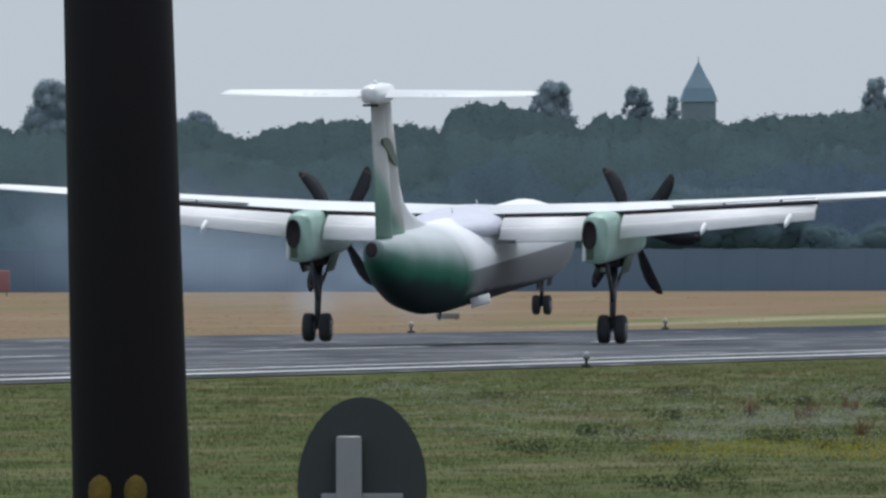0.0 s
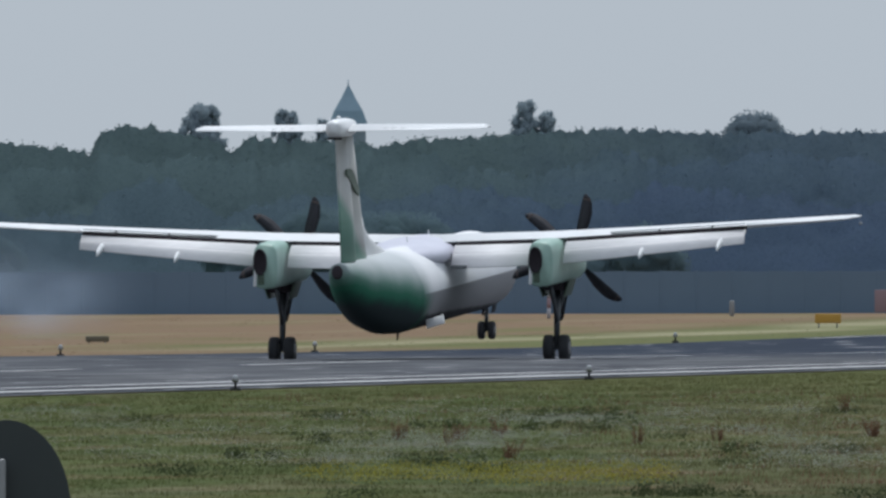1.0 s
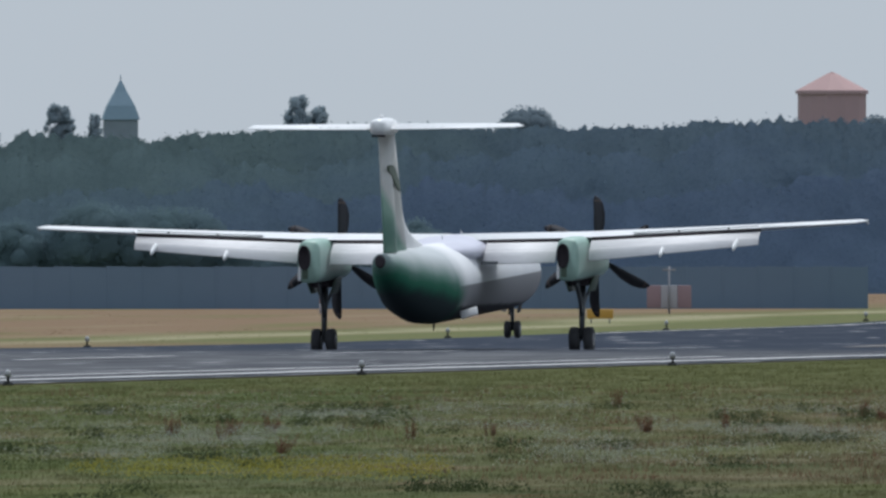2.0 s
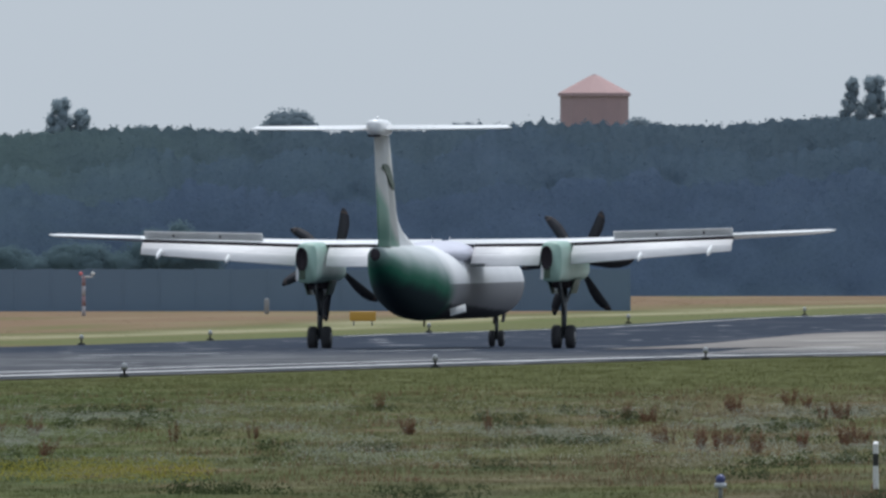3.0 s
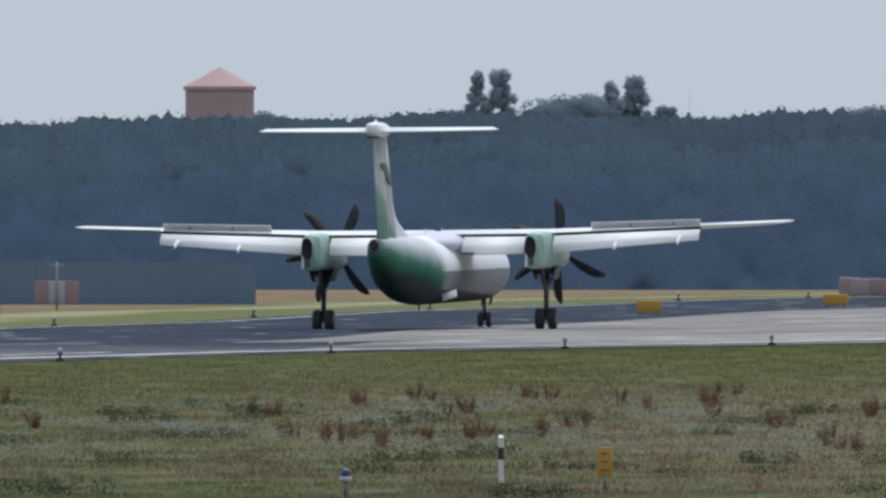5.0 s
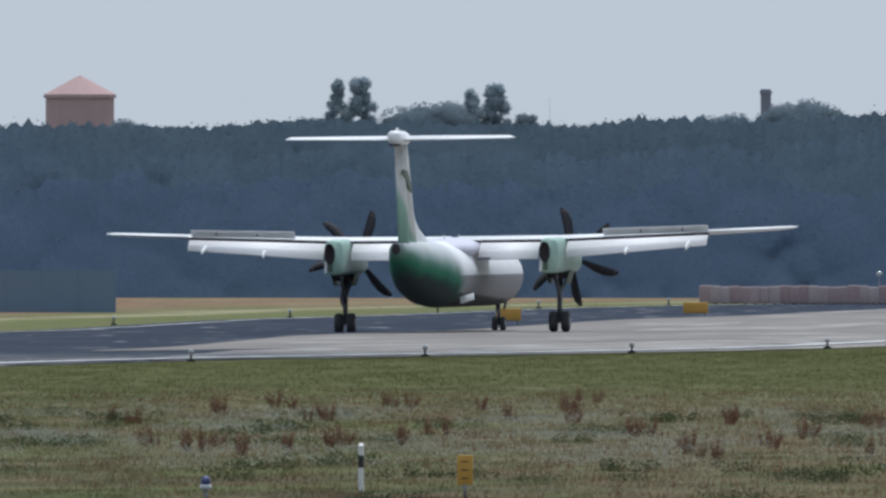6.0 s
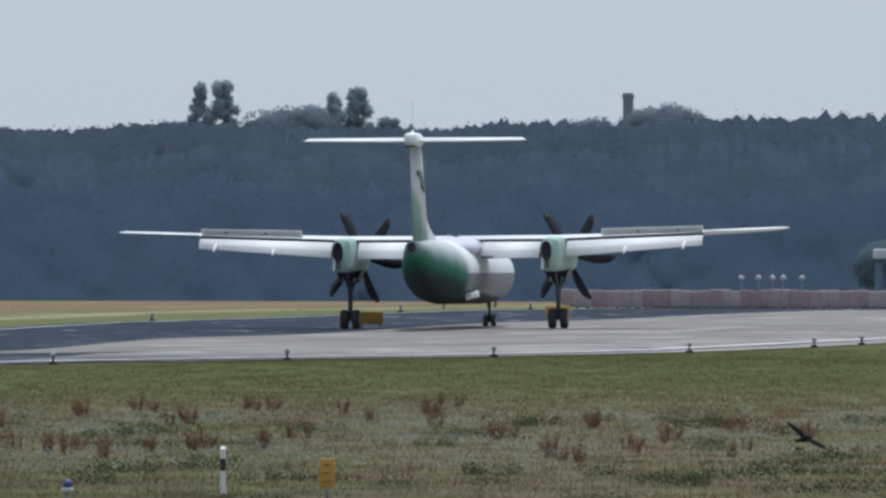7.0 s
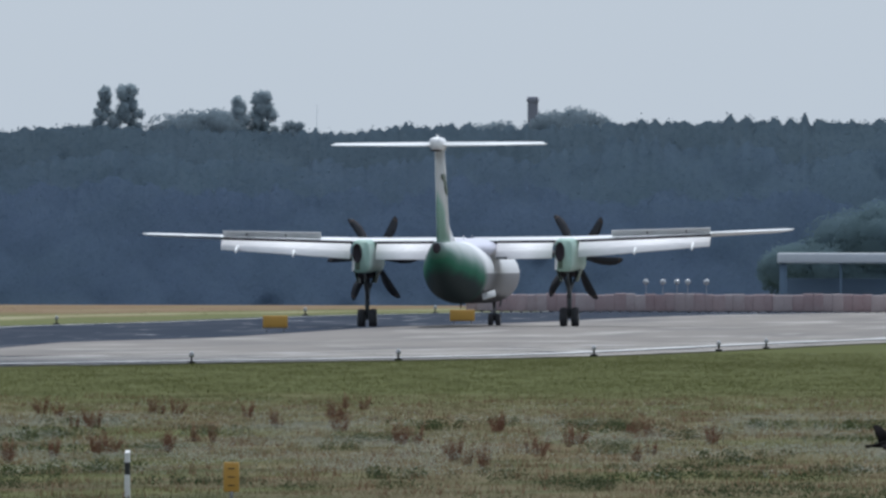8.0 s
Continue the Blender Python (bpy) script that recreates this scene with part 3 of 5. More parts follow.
        box(bm, 0.2, 0.04, 0.34, pose(xc - 0.12, -3.31, 2.72), 0.015)
        part("soot_streak", bm, mark_paint, nacelle, "sooty streak under the exhaust")
        for d in (-1, 1):
            bm = bmesh.new()
            box(bm, 0.04, 1.5, 0.55, pose(xc + d * 0.42, 0.1, 2.24, 0, d * 18), 0.01)
            part("gear_door", bm, mark_paint, nacelle)
        # main gear
        gear = part("main_gear_leg", rod(bmesh.new(), (xc, -0.05, 0.45), (xc, 0.25, 2.45), 0.085, 0.13, 12), strut_metal, craft, "dark steel undercarriage leg")
        bm = bmesh.new()
        rod(bm, (xc - 0.3, 0.5, 2.35), (xc, 0.05, 1.45), 0.05)
        rod(bm, (xc + 0.3, 0.5, 2.35), (xc, 0.05, 1.45), 0.05)
        rod(bm, (xc, -0.9, 2.4), (xc, 0.02, 1.25), 0.06)
        part("drag_brace", bm, strut_metal, gear)
        bm = bmesh.new()
        box(bm, 0.7, 1.1, 0.36, pose(xc, -0.1, 2.36), 0.08)
        part("gear_bay", bm, soot_and_shade, nacelle)
        part("axle", rod(bmesh.new(), (xc - 0.4, -0.05, 0.43), (xc + 0.4, -0.05, 0.43), 0.06), strut_metal, gear)
        legs.append(gear)
        for d in (-1, 1):
            wheels.append(make_wheel(xc + d * 0.25, -0.05, 0.43, 0.43, 0.31, gear))
        # propeller
        prop = thing("propeller", pose(xc, 3.75, 3.05), "", "")
        prop.parent = craft
        bm = bmesh.new()
        loft(bm, [oval(y, 0, r, r, 18) for y, r in ((-0.3, 0.4), (0.0, 0.4), (0.35, 0.33), (0.7, 0.2), (0.9, 0.04))])
        part("spinner", bm, white_paint, prop)
        for k in range(6):
            bm = bmesh.new()
            rings = []
            for r, w, lag, pitch in ((0.3, 0.14, 0, 50), (0.7, 0.32, 0.0, 42), (1.1, 0.42, 0.01, 34), (1.5, 0.42, -0.01, 27), (1.8, 0.35, -0.07, 23), (1.98, 0.22, -0.13, 20), (2.06, 0.06, -0.17, 20)):
                m = Matrix.Translation((lag, 0, r)) @ pose(0, 0, 0, 0, 0, pitch)
                rings.append(turned([(w / 2, 0, 0), (0, 0.03, 0), (-w / 2, 0, 0), (0, -0.02, 0)], m))
            loft(bm, rings)
            blade = part("blade", bm, blade_paint, prop, at=pose(0, 0, 0, 0, 60 * k))
            bm = bmesh.new()
            m = Matrix.Translation((-0.1, 0, 1.9)) @ pose(0, 0, 0, 0, 0, 27)
            box(bm, 0.25, 0.05, 0.07, m, 0.01)
            part("tip_band", bm, blade_tip_paint, blade)
        props.append(prop)

    # fin, rudder and tailplane
    def fin_ring(z, lead, trail, thick, n=7):
        pts = foil(0, lead, trail, 0, thick * 1.15, n, 0.0)
        return [(p[2], p[1], z) for p in pts]

    bm = bmesh.new()
    loft(bm, [fin_ring(3.3, -10.9, -14.0, 0.4), fin_ring(4.6, -11.8, -14.4, 0.38), fin_ring(6.4, -12.9, -15.0, 0.36), fin_ring(7.7, -13.7, -15.4, 0.34)])
    fin = part("fin", bm, fin_paint, craft, "off-white tail fin turning green at its foot")
    bm = bmesh.new()
    loft(bm, [fin_ring(3.72, -13.6, -15.5, 0.42), fin_ring(5.2, -14.0, -15.75, 0.4), fin_ring(7.72, -14.9, -16.35, 0.34)])
    part("rudder", bm, fin_paint, fin, "off-white rudder turning green at its foot")
    bm = bmesh.new()
    loft(bm, [fin_ring(3.5, -5.8, -12.0, 0.2), fin_ring(3.8, -7.0, -12.1, 0.2), fin_ring(4.0, -8.5, -12.2, 0.2), fin_ring(4.3, -10.1, -12.3, 0.2), fin_ring(4.65, -11.2, -12.5, 0.2), fin_ring(5.2, -11.95, -12.8, 0.2)])
    part("dorsal_fillet", bm, fin_front_paint, fin)
    # the curved mark on the fin
    for s in (1,):      # the starboard side alone is seen
        bm = bmesh.new()
        inner, outer = [], []
        for i in range(9):
            u = i / 8
            y, z = -13.2 - 2.3 * u ** 0.8, 6.45 + 0.12 * u - 0.6 * (1 - u) ** 2
            w = 0.07 + 0.54 * math.sin(math.pi * (0.1 + 0.8 * u)) * (1 - 0.55 * u)
            out = 0.245 - 0.08 * max(0.0, u - 0.6)
            outer.append((s * out, y, z + w / 2))
            inner.append((s * out, y, z - w / 2))
        loop = outer + inner[::-1]
        loft(bm, [loop, [(p[0] - s * 0.07, p[1], p[2]) for p in loop]])
        part("fin_emblem", bm, mark_paint, fin, "dark green sickle-shaped emblem", smooth=False)
    bm = bmesh.new()
    loft(bm, [oval(y, z, w, h, 16, 0.7) for y, z, w, h in ((-12.9, 7.9, 0.06, 0.1), (-13.4, 7.91, 0.22, 0.24), (-14.4, 7.93, 0.3, 0.3), (-15.6, 7.95, 0.3, 0.3), (-16.5, 7.97, 0.27, 0.26), (-16.8, 7.98, 0.16, 0.18))])
    cap = part("fin_cap", bm, white_paint, fin)
    part("cap_light", ball(bmesh.new(), 0.07, pose(0, -15.6, 8.28)), white_paint, cap)
    bm = bmesh.new()
    box(bm, 0.46, 0.05, 0.07, pose(0, -16.4, 7.66), 0.01)
    part("hinge_slot", bm, soot_and_shade, cap)
    for s in (-1, 1):
        bm = bmesh.new()
        loft(bm, [foil(s * 0.2, -13.7, -15.6, 7.88, 0.22, 7), foil(s * 4.45, -14.1, -15.35, 7.91, 0.15, 7), foil(s * 4.63, -14.3, -15.25, 7.91, 0.06, 7)])
        tail = part("tailplane", bm, white_paint, craft)
        bm = bmesh.new()
        loft(bm, [foil(s * 0.4, -15.62, -16.3, 7.87, 0.1, 5), foil(s * 4.5, -15.38, -15.85, 7.9, 0.07, 5)])
        part("elevator", bm, white_paint, tail)
        for x in (1.5, 1.75, 2.05):
            bm = bmesh.new()
            box(bm, 0.1, 0.5, 0.06, pose(s * x, -15.6, 7.92), 0.01)
            part("elevator_hinge", bm, spoiler_paint, tail)
    # nose gear
    leg = part("nose_gear_leg", rod(bmesh.new(), (0, 13.9, 0.3), (0, 13.9, 1.3), 0.06, 0.08), strut_metal, craft, "dark steel nose gear leg")
    bm = bmesh.new()
    rod(bm, (0, 13.9, 0.7), (0, 12.9, 1.2), 0.04)
    part("nose_drag_brace", bm, strut_metal, leg)
    part("nose_axle", rod(bmesh.new(), (-0.26, 13.9, 0.3), (0.26, 13.9, 0.3), 0.045), strut_metal, leg)
    bm = bmesh.new()
    box(bm, 0.03, 0.7, 0.32, pose(0.3, 13.6, 1.05, 0, 12), 0.008)
    part("nose_gear_door", bm, hull_paint, leg)
    for d in (-1, 1):
        wheels.append(make_wheel(d * 0.17, 13.9, 0.3, 0.3, 0.2, leg))
    for s in (-1, 1):
        part("wingtip_light", ball(bmesh.new(), 0.05, pose(s * 14.2, 0.2, 4.2)), lamp_glass, craft)
    return craft


def make_wheel(x, y, z, r, w, parent):
    """A tyre with its rim, free to turn about its axle."""
    bm = bmesh.new()
    rings = []
    for u, k in ((-0.5, 0.62), (-0.5, 0.86), (-0.36, 0.97), (0, 1.0), (0.36, 0.97), (0.5, 0.86), (0.5, 0.62)):
        rings.append([(u * w, r * k * math.cos(2 * math.pi * i / 24), r * k * math.sin(2 * math.pi * i / 24)) for i in range(24)])
    loft(bm, rings)
    tyre = part("wheel", bm, rubber, parent, "black rubber tyre", at=pose(x, y, z))
    bm = bmesh.new()
    rod(bm, (-w * 0.52, 0, 0), (w * 0.52, 0, 0), r * 0.45, seg=14)
    for k in range(5):
        a = 2 * math.pi * k / 5
        for s in (-1, 1):
            ball(bm, r * 0.08, pose(s * w * 0.52, r * 0.28 * math.cos(a), r * 0.28 * math.sin(a)), 1)
    part("rim", bm, hub_metal, tyre, "grey metal rim")
    return tyre


spoilers, wheels, props, legs, wing_halves = [], [], [], [], []
aircraft = build_aircraft()

# ---- woods and skyline ----
rng = np.random.default_rng(7)


def leaf_sides(n):
    """Two sides of each of n leaves, which tilt to the light, each a little differently."""
    face = np.array((0.0, -0.9, 0.5)) + 0.38 * rng.normal(size=(n, 3))
    u = np.cross(face, rng.normal(size=(n, 3)))
    u /= np.linalg.norm(u, axis=1)[:, None]
    v = np.cross(face, u)
    v /= np.linalg.norm(v, axis=1)[:, None]
    return u, v


def leaf_cloud(centres, radii, per, size, squash=0.8):
    """Corner points of many small leaf sprays round each centre: a shell that thins inwards."""
    out = []
    for c, r in zip(centres, radii):
        n = int(per * r * r)
        d = rng.normal(size=(n, 3))
        d /= np.linalg.norm(d, axis=1)[:, None]
        p = np.array(c) + d * (r * (0.78 + 0.28 * rng.random((n, 1)))) * np.array((1, 1, squash))
        u, v = leaf_sides(n)
        s = size * (0.6 + 0.8 * rng.random((n, 1)))
        out.append(np.stack([p - u * s, p + v * s * 1.2, p + u * s], 1))
    return np.concatenate(out)


def soft_normals(me, normals):
    """Shades leaves by the way their crown faces rather than one by one."""
    normals = normals / np.linalg.norm(normals, axis=1)[:, None]
    me.polygons.foreach_set("use_smooth", np.ones(len(me.polygons), dtype=bool))
    me.attributes.new("custom_normal", "FLOAT_VECTOR", "POINT").data.foreach_set("vector", normals.reshape(-1).astype(np.float32))


def wound(corners, normals):
    """Turns each leaf's corners so that its front looks the way of its crown."""
    face = np.cross(corners[:, 1] - corners[:, 0], corners[:, 2] - corners[:, 0])
    back = (face * normals).sum(1) < 0
    corners[back] = corners[back][:, ::-1]
    return corners


def leaves_mesh(name, corners, mat, parent=None, normals=None):
    """One mesh of many loose leaves or blades, each with three corners."""
    n = len(corners)
    if normals is not None:
        corners = wound(corners, normals)
    me = bpy.data.meshes.new(name)
    me.vertices.add(3 * n)
    me.vertices.foreach_set("co", corners.reshape(-1).astype(np.float32))
    me.loops.add(3 * n)
    me.loops.foreach_set("vertex_index", np.arange(3 * n, dtype=np.int32))
    me.polygons.add(n)
    me.polygons.foreach_set("loop_start", np.arange(0, 3 * n, 3, dtype=np.int32))
    me.update(calc_edges=True)
    if normals is not None:
        soft_normals(me, np.repeat(normals, 3, 0))
    me.materials.append(mat)
    ob = new(name, me)
    ob.parent = parent
    return ob


def ico_base(detail):
    bm = bmesh.new()
    bmesh.ops.create_icosphere(bm, subdivisions=detail, radius=1)
    v = np.array([q.co[:] for q in bm.verts])
    f = np.array([[q.index for q in face.verts] for face in bm.faces])
    bm.free()
    return v, f


ICO_V, ICO_F = ico_base(2)


def foliage_mesh(name, c, r, fill, leaves, face, mat, parent=None, squash=0.85):
    """Lumpy leaf masses of radius r * fill, clothed in leaves that face the given ways, joined in one mesh."""
    n = len(c)
    ph = rng.uniform(0, 6.28, (n, 1, 3))
    v = ICO_V[None]
    lump = 1 + 0.1 * (np.sin(3.1 * v[..., :1] + ph[..., :1]) + np.sin(4.3 * v[..., 1:2] + ph[..., 1:2]) + np.sin(3.7 * v[..., 2:] + ph[..., 2:])) + 0.04 * rng.normal(size=(n, len(ICO_V), 1))
    solid = c[:, None] + v * lump * (r * fill)[:, None, None] * np.array((1, 1, squash))
    tri = (ICO_F[None] + (np.arange(n) * len(ICO_V))[:, None, None]).reshape(-1, 3)
    leaves = wound(leaves, face)
    k, m = len(tri), len(leaves)
    me = bpy.data.meshes.new(name)
    co = np.concatenate([solid.reshape(-1, 3), leaves.reshape(-1, 3)])
    me.vertices.add(len(co))
    me.vertices.foreach_set("co", co.reshape(-1).astype(np.float32))
    loops = np.concatenate([tri.reshape(-1), n * len(ICO_V) + np.arange(3 * m)]).astype(np.int32)
    me.loops.add(len(loops))
    me.loops.foreach_set("vertex_index", loops)
    me.polygons.add(k + m)
    me.polygons.foreach_set("loop_start", np.concatenate([np.arange(0, 3 * k, 3), 3 * k + np.arange(0, 3 * m, 3)]).astype(np.int32))
    me.update(calc_edges=True)
    soft_normals(me, np.concatenate([np.tile(ICO_V + np.array((0.1, -0.9, 0.65)), (n, 1)), np.repeat(face, 3, 0)]))
    me.materials.append(mat)
    ob = new(name, me)
    ob.parent = parent
    return ob


def foliage(name, centres, radii, mat, parent=None, per=30, size=0.12, squash=0.85):
    """Rounded, lumpy leaf masses, clothed in small leaf sprays, joined in one mesh."""
    c, r = np.array(centres), np.array(radii)
    leaves = leaf_cloud(centres, radii, per, size, squash)
    middle = np.array((0.0, 0.0, c[:, 2].mean()))
    face = (leaves.mean(1) - middle) / np.ptp(c, axis=0).clip(0.3) + np.array((0.1, -0.9, 0.65))
    return foliage_mesh(name, c, r, 0.72, leaves, face, mat, parent, squash)


CANOPY = ((-2600, 8.9), (-2100, 8.9), (-1990, 9.0), (-1885, 9.6), (-1850, 9.1), (-1807, 8.4), (-1760, 8.9), (-1680, 9.5), (-1600, 9.6), (-1500, 9.3), (-1450, 8.9), (-1425, 10.2), (-1370, 10.5),
          (-1300, 10.1), (-1220, 9.7), (-1200, 9.0), (-1165, 9.8), (-1090, 9.6), (-930, 9.5), (-784, 9.9), (-514, 10.3), (-400, 10.1), (-100, 10.1), (116, 10.5), (500, 10.4), (686, 10.8), (1106, 10.4), (1356, 10.9),
          (1420, 10.6), (1756, 11.1), (2600, 11.1))


def canopy(u):
    """The height of the woods' top along the skyline, uneven from tree to tree."""
    rough = 0.2 * noise.noise((u / 75, 0, 0)) + 0.38 * abs(noise.noise((u / 33, 4, 0))) + 0.3 * noise.noise((u / 12, 9, 0)) + 0.3 * max(0.0, noise.noise((u / 14.5, 2, 0))) + 0.22 * max(0.0, noise.noise((u / 7.5, 6, 0))) - 0.17 + (0.35 * abs(noise.noise((u / 26, 12, 0))) + 0.25 * max(0.0, noise.noise((u / 17, 15, 0))) if u > 1250 else 0.0)
    return np.interp(u, [c[0] for c in CANOPY], [c[1] for c in CANOPY]) + rough


def woods(name, d0, d1, count, size, share, crowns, mat):
    """A belt of woods: a closed, lumpy face of crowns that leans back from the ground to an uneven top, clothed in leaves."""
    cols, rows = 1150, 44
    us, ss = np.linspace(-2600, 2700, cols), np.linspace(0, 1, rows)
    top = 3.6 + (np.array([canopy(u) for u in us]) * share - 3.6) * d1 / 1700
    if share < 1:
        top += np.array([1.7 * noise.noise((u / 260, share * 31, 0)) + 0.9 * noise.noise((u / 70, share * 23, 0)) + 0.7 * abs(noise.noise((u / 26, share * 17, 0))) for u in us])
    across, high = np.meshgrid(us * STEP * 1700, ss, indexing="ij")
    even = np.convolve(np.pad(top, 20, "edge"), np.ones(41) / 41, "valid")
    high = high * even[:, None] + high ** 7 * (top - even)[:, None]      # the tips of single trees stand out at the top alone
    bulge = np.zeros_like(high)
    for k in range(crowns):
        r, cx = rng.uniform(0.7, 2.2), rng.uniform(-84, 88)
        ch = np.interp(cx, us * STEP * 1700, top) * rng.random() ** 0.7 - 0.5 * r
        q = 1 - ((across - cx) ** 2 + (high - ch) ** 2) / r ** 2
        bulge = np.maximum(bulge, 0.3 * r * np.sqrt(q.clip(0)) * (q > 0) + rng.uniform(0, 0.3) * (q > 0))
    step_x, step_z = (us[1] - us[0]) * STEP * 1700, (top / (rows - 1))[:, None]
    face = np.stack([-np.gradient(bulge, axis=0) / step_x, -1.0 * np.ones_like(bulge), 0.75 - np.gradient(bulge, axis=1) / step_z], 2)
    face = (face * np.array((0.9, 1, 1)) + np.array((0, 0, 0.3))).clip(-0.9, 1.4)
    for turn in range(7):
        face[1:-1, 1:-1] = (face[1:-1, 1:-1] * 2 + face[:-2, 1:-1] + face[2:, 1:-1] + face[1:-1, :-2] + face[1:-1, 2:]) / 6
    d = d0 + (d1 - d0) * ss[None, :] - bulge
    b = (7400 - us)[:, None] * STEP
    at = np.stack([-d * np.sin(b), d * np.cos(b), high], 2)
    # leaves on the face, more of them along the top
    i, j = rng.integers(0, cols - 1, count), (rng.random(count) ** 0.8 * (rows - 1)).astype(int).clip(0, rows - 2)
    a, c = rng.random((2, count, 1))
    p = at[i, j] * (1 - a) * (1 - c) + at[i + 1, j] * a * (1 - c) + at[i, j + 1] * (1 - a) * c + at[i + 1, j + 1] * a * c
    p += np.stack([0.06 * rng.normal(size=count), -0.03 * rng.random(count), np.where(j > rows - 3, 0.11, 0.05) * rng.normal(size=count)], 1)
    u, v = leaf_sides(count)
    s = size * (0.6 + 0.8 * rng.random((count, 1)))
    ways = face[i, j] + 0.1 * rng.normal(size=(count, 3))
    leaves = wound(np.stack([p - u * s, p + v * s * 1.2, p + u * s], 1), ways)
    n = cols * rows
    g = np.arange(n).reshape(cols, rows)
    quads = np.stack([g[:-1, :-1], g[1:, :-1], g[1:, 1:], g[:-1, 1:]], 2).reshape(-1, 4)
    k = len(quads)
    me = bpy.data.meshes.new(name)
    me.vertices.add(n + 3 * count)
    me.vertices.foreach_set("co", np.concatenate([at.reshape(-1, 3), leaves.reshape(-1, 3)]).reshape(-1).astype(np.float32))
    me.loops.add(4 * k + 3 * count)
    me.loops.foreach_set("vertex_index", np.concatenate([quads.reshape(-1), n + np.arange(3 * count)]).astype(np.int32))
    me.polygons.add(k + count)
    me.polygons.foreach_set("loop_start", np.concatenate([np.arange(0, 4 * k, 4), 4 * k + np.arange(0, 3 * count, 3)]).astype(np.int32))
    me.update(calc_edges=True)
    soft_normals(me, np.concatenate([face.reshape(-1, 3), np.repeat(ways, 3, 0)]))
    me.materials.append(mat)
    return tagged(new(name, me), "dense dark woods behind the airfield, haze painted into the leaf blue", "woods", kind="stuff")


woods("woods_edge", 1690, 1714, 380000, 0.07, 0.62, 800, leaf_haze_front)
woods("woods_middle", 1722, 1746, 300000, 0.07, 0.84, 700, leaf_haze_middle)
woods("woods_back", 1760, 1784, 300000, 0.075, 1.0, 700, leaf_haze_back)


def tree(u, d, height, width, shape, mat, label, category="tree"):
    """A tapered trunk with limbs and a crown of leaf sprays; shape: poplar, dome or bush."""
    p = bearing(u, d)
    p.z = ground_z(p.y)
    t = thing("tree" if shape != "bush" else "bush", Matrix.Translation(p), label, category)
    bm = bmesh.new()
    rod(bm, (0, 0, -0.1), (0.1, 0, height * 0.55), 0.028 * height * 0.6, 0.05, 9)
    for k in range(7):
        a = rng.uniform(0, 6.28)
        h = height * rng.uniform(0.25, 0.6)
        reach = width * 0.33
        rod(bm, (0.05, 0, h), (reach * math.cos(a), reach * math.sin(a), h + height * 0.18), 0.06, 0.02, 6)
    part("trunk", bm, bark, t)
    tall = {"poplar": height * 0.24, "dome": 2.0, "bush": height * 0.5}[shape]
    centres, radii = [], []
    for k in range(120 if shape == "poplar" else 64):
        if shape == "poplar":
            v, a, r = rng.random(), rng.uniform(0, 6.28), width * rng.uniform(0.1, 0.19)
            reach = (width / 2 - 0.6 * r) * math.sqrt(rng.random()) * min(1.0, 0.35 + 2.2 * v)
            centres.append((reach * math.cos(a), reach * math.sin(a), height - r - 2.4 * tall * v))
            radii.append(r)
            continue
        way = rng.normal(size=3)
        way *= rng.random() ** 0.4 / np.linalg.norm(way)
        r = width * rng.uniform(0.14, 0.25)
        centres.append((way[0] * (width / 2 - r * 0.6), way[1] * (width / 2 - r * 0.6), height - tall + way[2] * (tall - r)))
        radii.append(r)
    foliage("crown", centres, radii, mat, t, {"poplar": 420, "dome": 300, "bush": 260}[shape], 0.07, 1.1 if shape == "poplar" else 0.85)
    return t


def top_at(v, d):
    """The height at which a thing d metres off reaches v steps above the level of the eye."""
    return 3.6 - 0.6 + v * STEP * d


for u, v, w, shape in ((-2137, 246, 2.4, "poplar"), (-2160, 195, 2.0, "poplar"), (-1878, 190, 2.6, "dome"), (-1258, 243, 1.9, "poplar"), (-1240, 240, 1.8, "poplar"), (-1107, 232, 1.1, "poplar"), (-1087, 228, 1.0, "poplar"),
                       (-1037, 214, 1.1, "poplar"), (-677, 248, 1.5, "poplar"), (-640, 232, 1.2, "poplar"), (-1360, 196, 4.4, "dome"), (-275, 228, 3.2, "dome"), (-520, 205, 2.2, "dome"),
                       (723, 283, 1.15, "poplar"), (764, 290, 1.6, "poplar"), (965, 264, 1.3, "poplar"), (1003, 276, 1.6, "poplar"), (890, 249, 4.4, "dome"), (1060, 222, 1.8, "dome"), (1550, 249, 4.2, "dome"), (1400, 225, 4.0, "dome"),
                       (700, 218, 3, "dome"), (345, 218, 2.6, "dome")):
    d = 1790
    tree(u, d, top_at(v, d) + (0.4 if shape == "poplar" else 0.6), w * (1.5 if shape == "poplar" else 1.3), shape, leaf_haze_poplar if shape == "poplar" else leaf_haze_dome, {"poplar": "tall slim dark poplar above the woods", "dome": "round-crowned dark tree above the woods"}[shape])
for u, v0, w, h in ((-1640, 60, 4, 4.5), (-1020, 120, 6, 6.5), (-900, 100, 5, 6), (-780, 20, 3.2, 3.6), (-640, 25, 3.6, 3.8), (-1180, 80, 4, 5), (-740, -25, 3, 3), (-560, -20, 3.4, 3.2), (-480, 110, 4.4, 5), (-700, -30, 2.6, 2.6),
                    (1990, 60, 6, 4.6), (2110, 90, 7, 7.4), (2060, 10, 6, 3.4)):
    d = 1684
    tree(u, d, h * 0.9, w * 1.25, "bush", leaf_haze_bush, "pale green bush at the edge of the woods", "bush")

# perimeter barrier in front of the woods, ending in the open
barrier = thing("perimeter_barrier", Matrix(), "long plain grey-teal barrier along the airfield edge", "barrier", kind="structure")
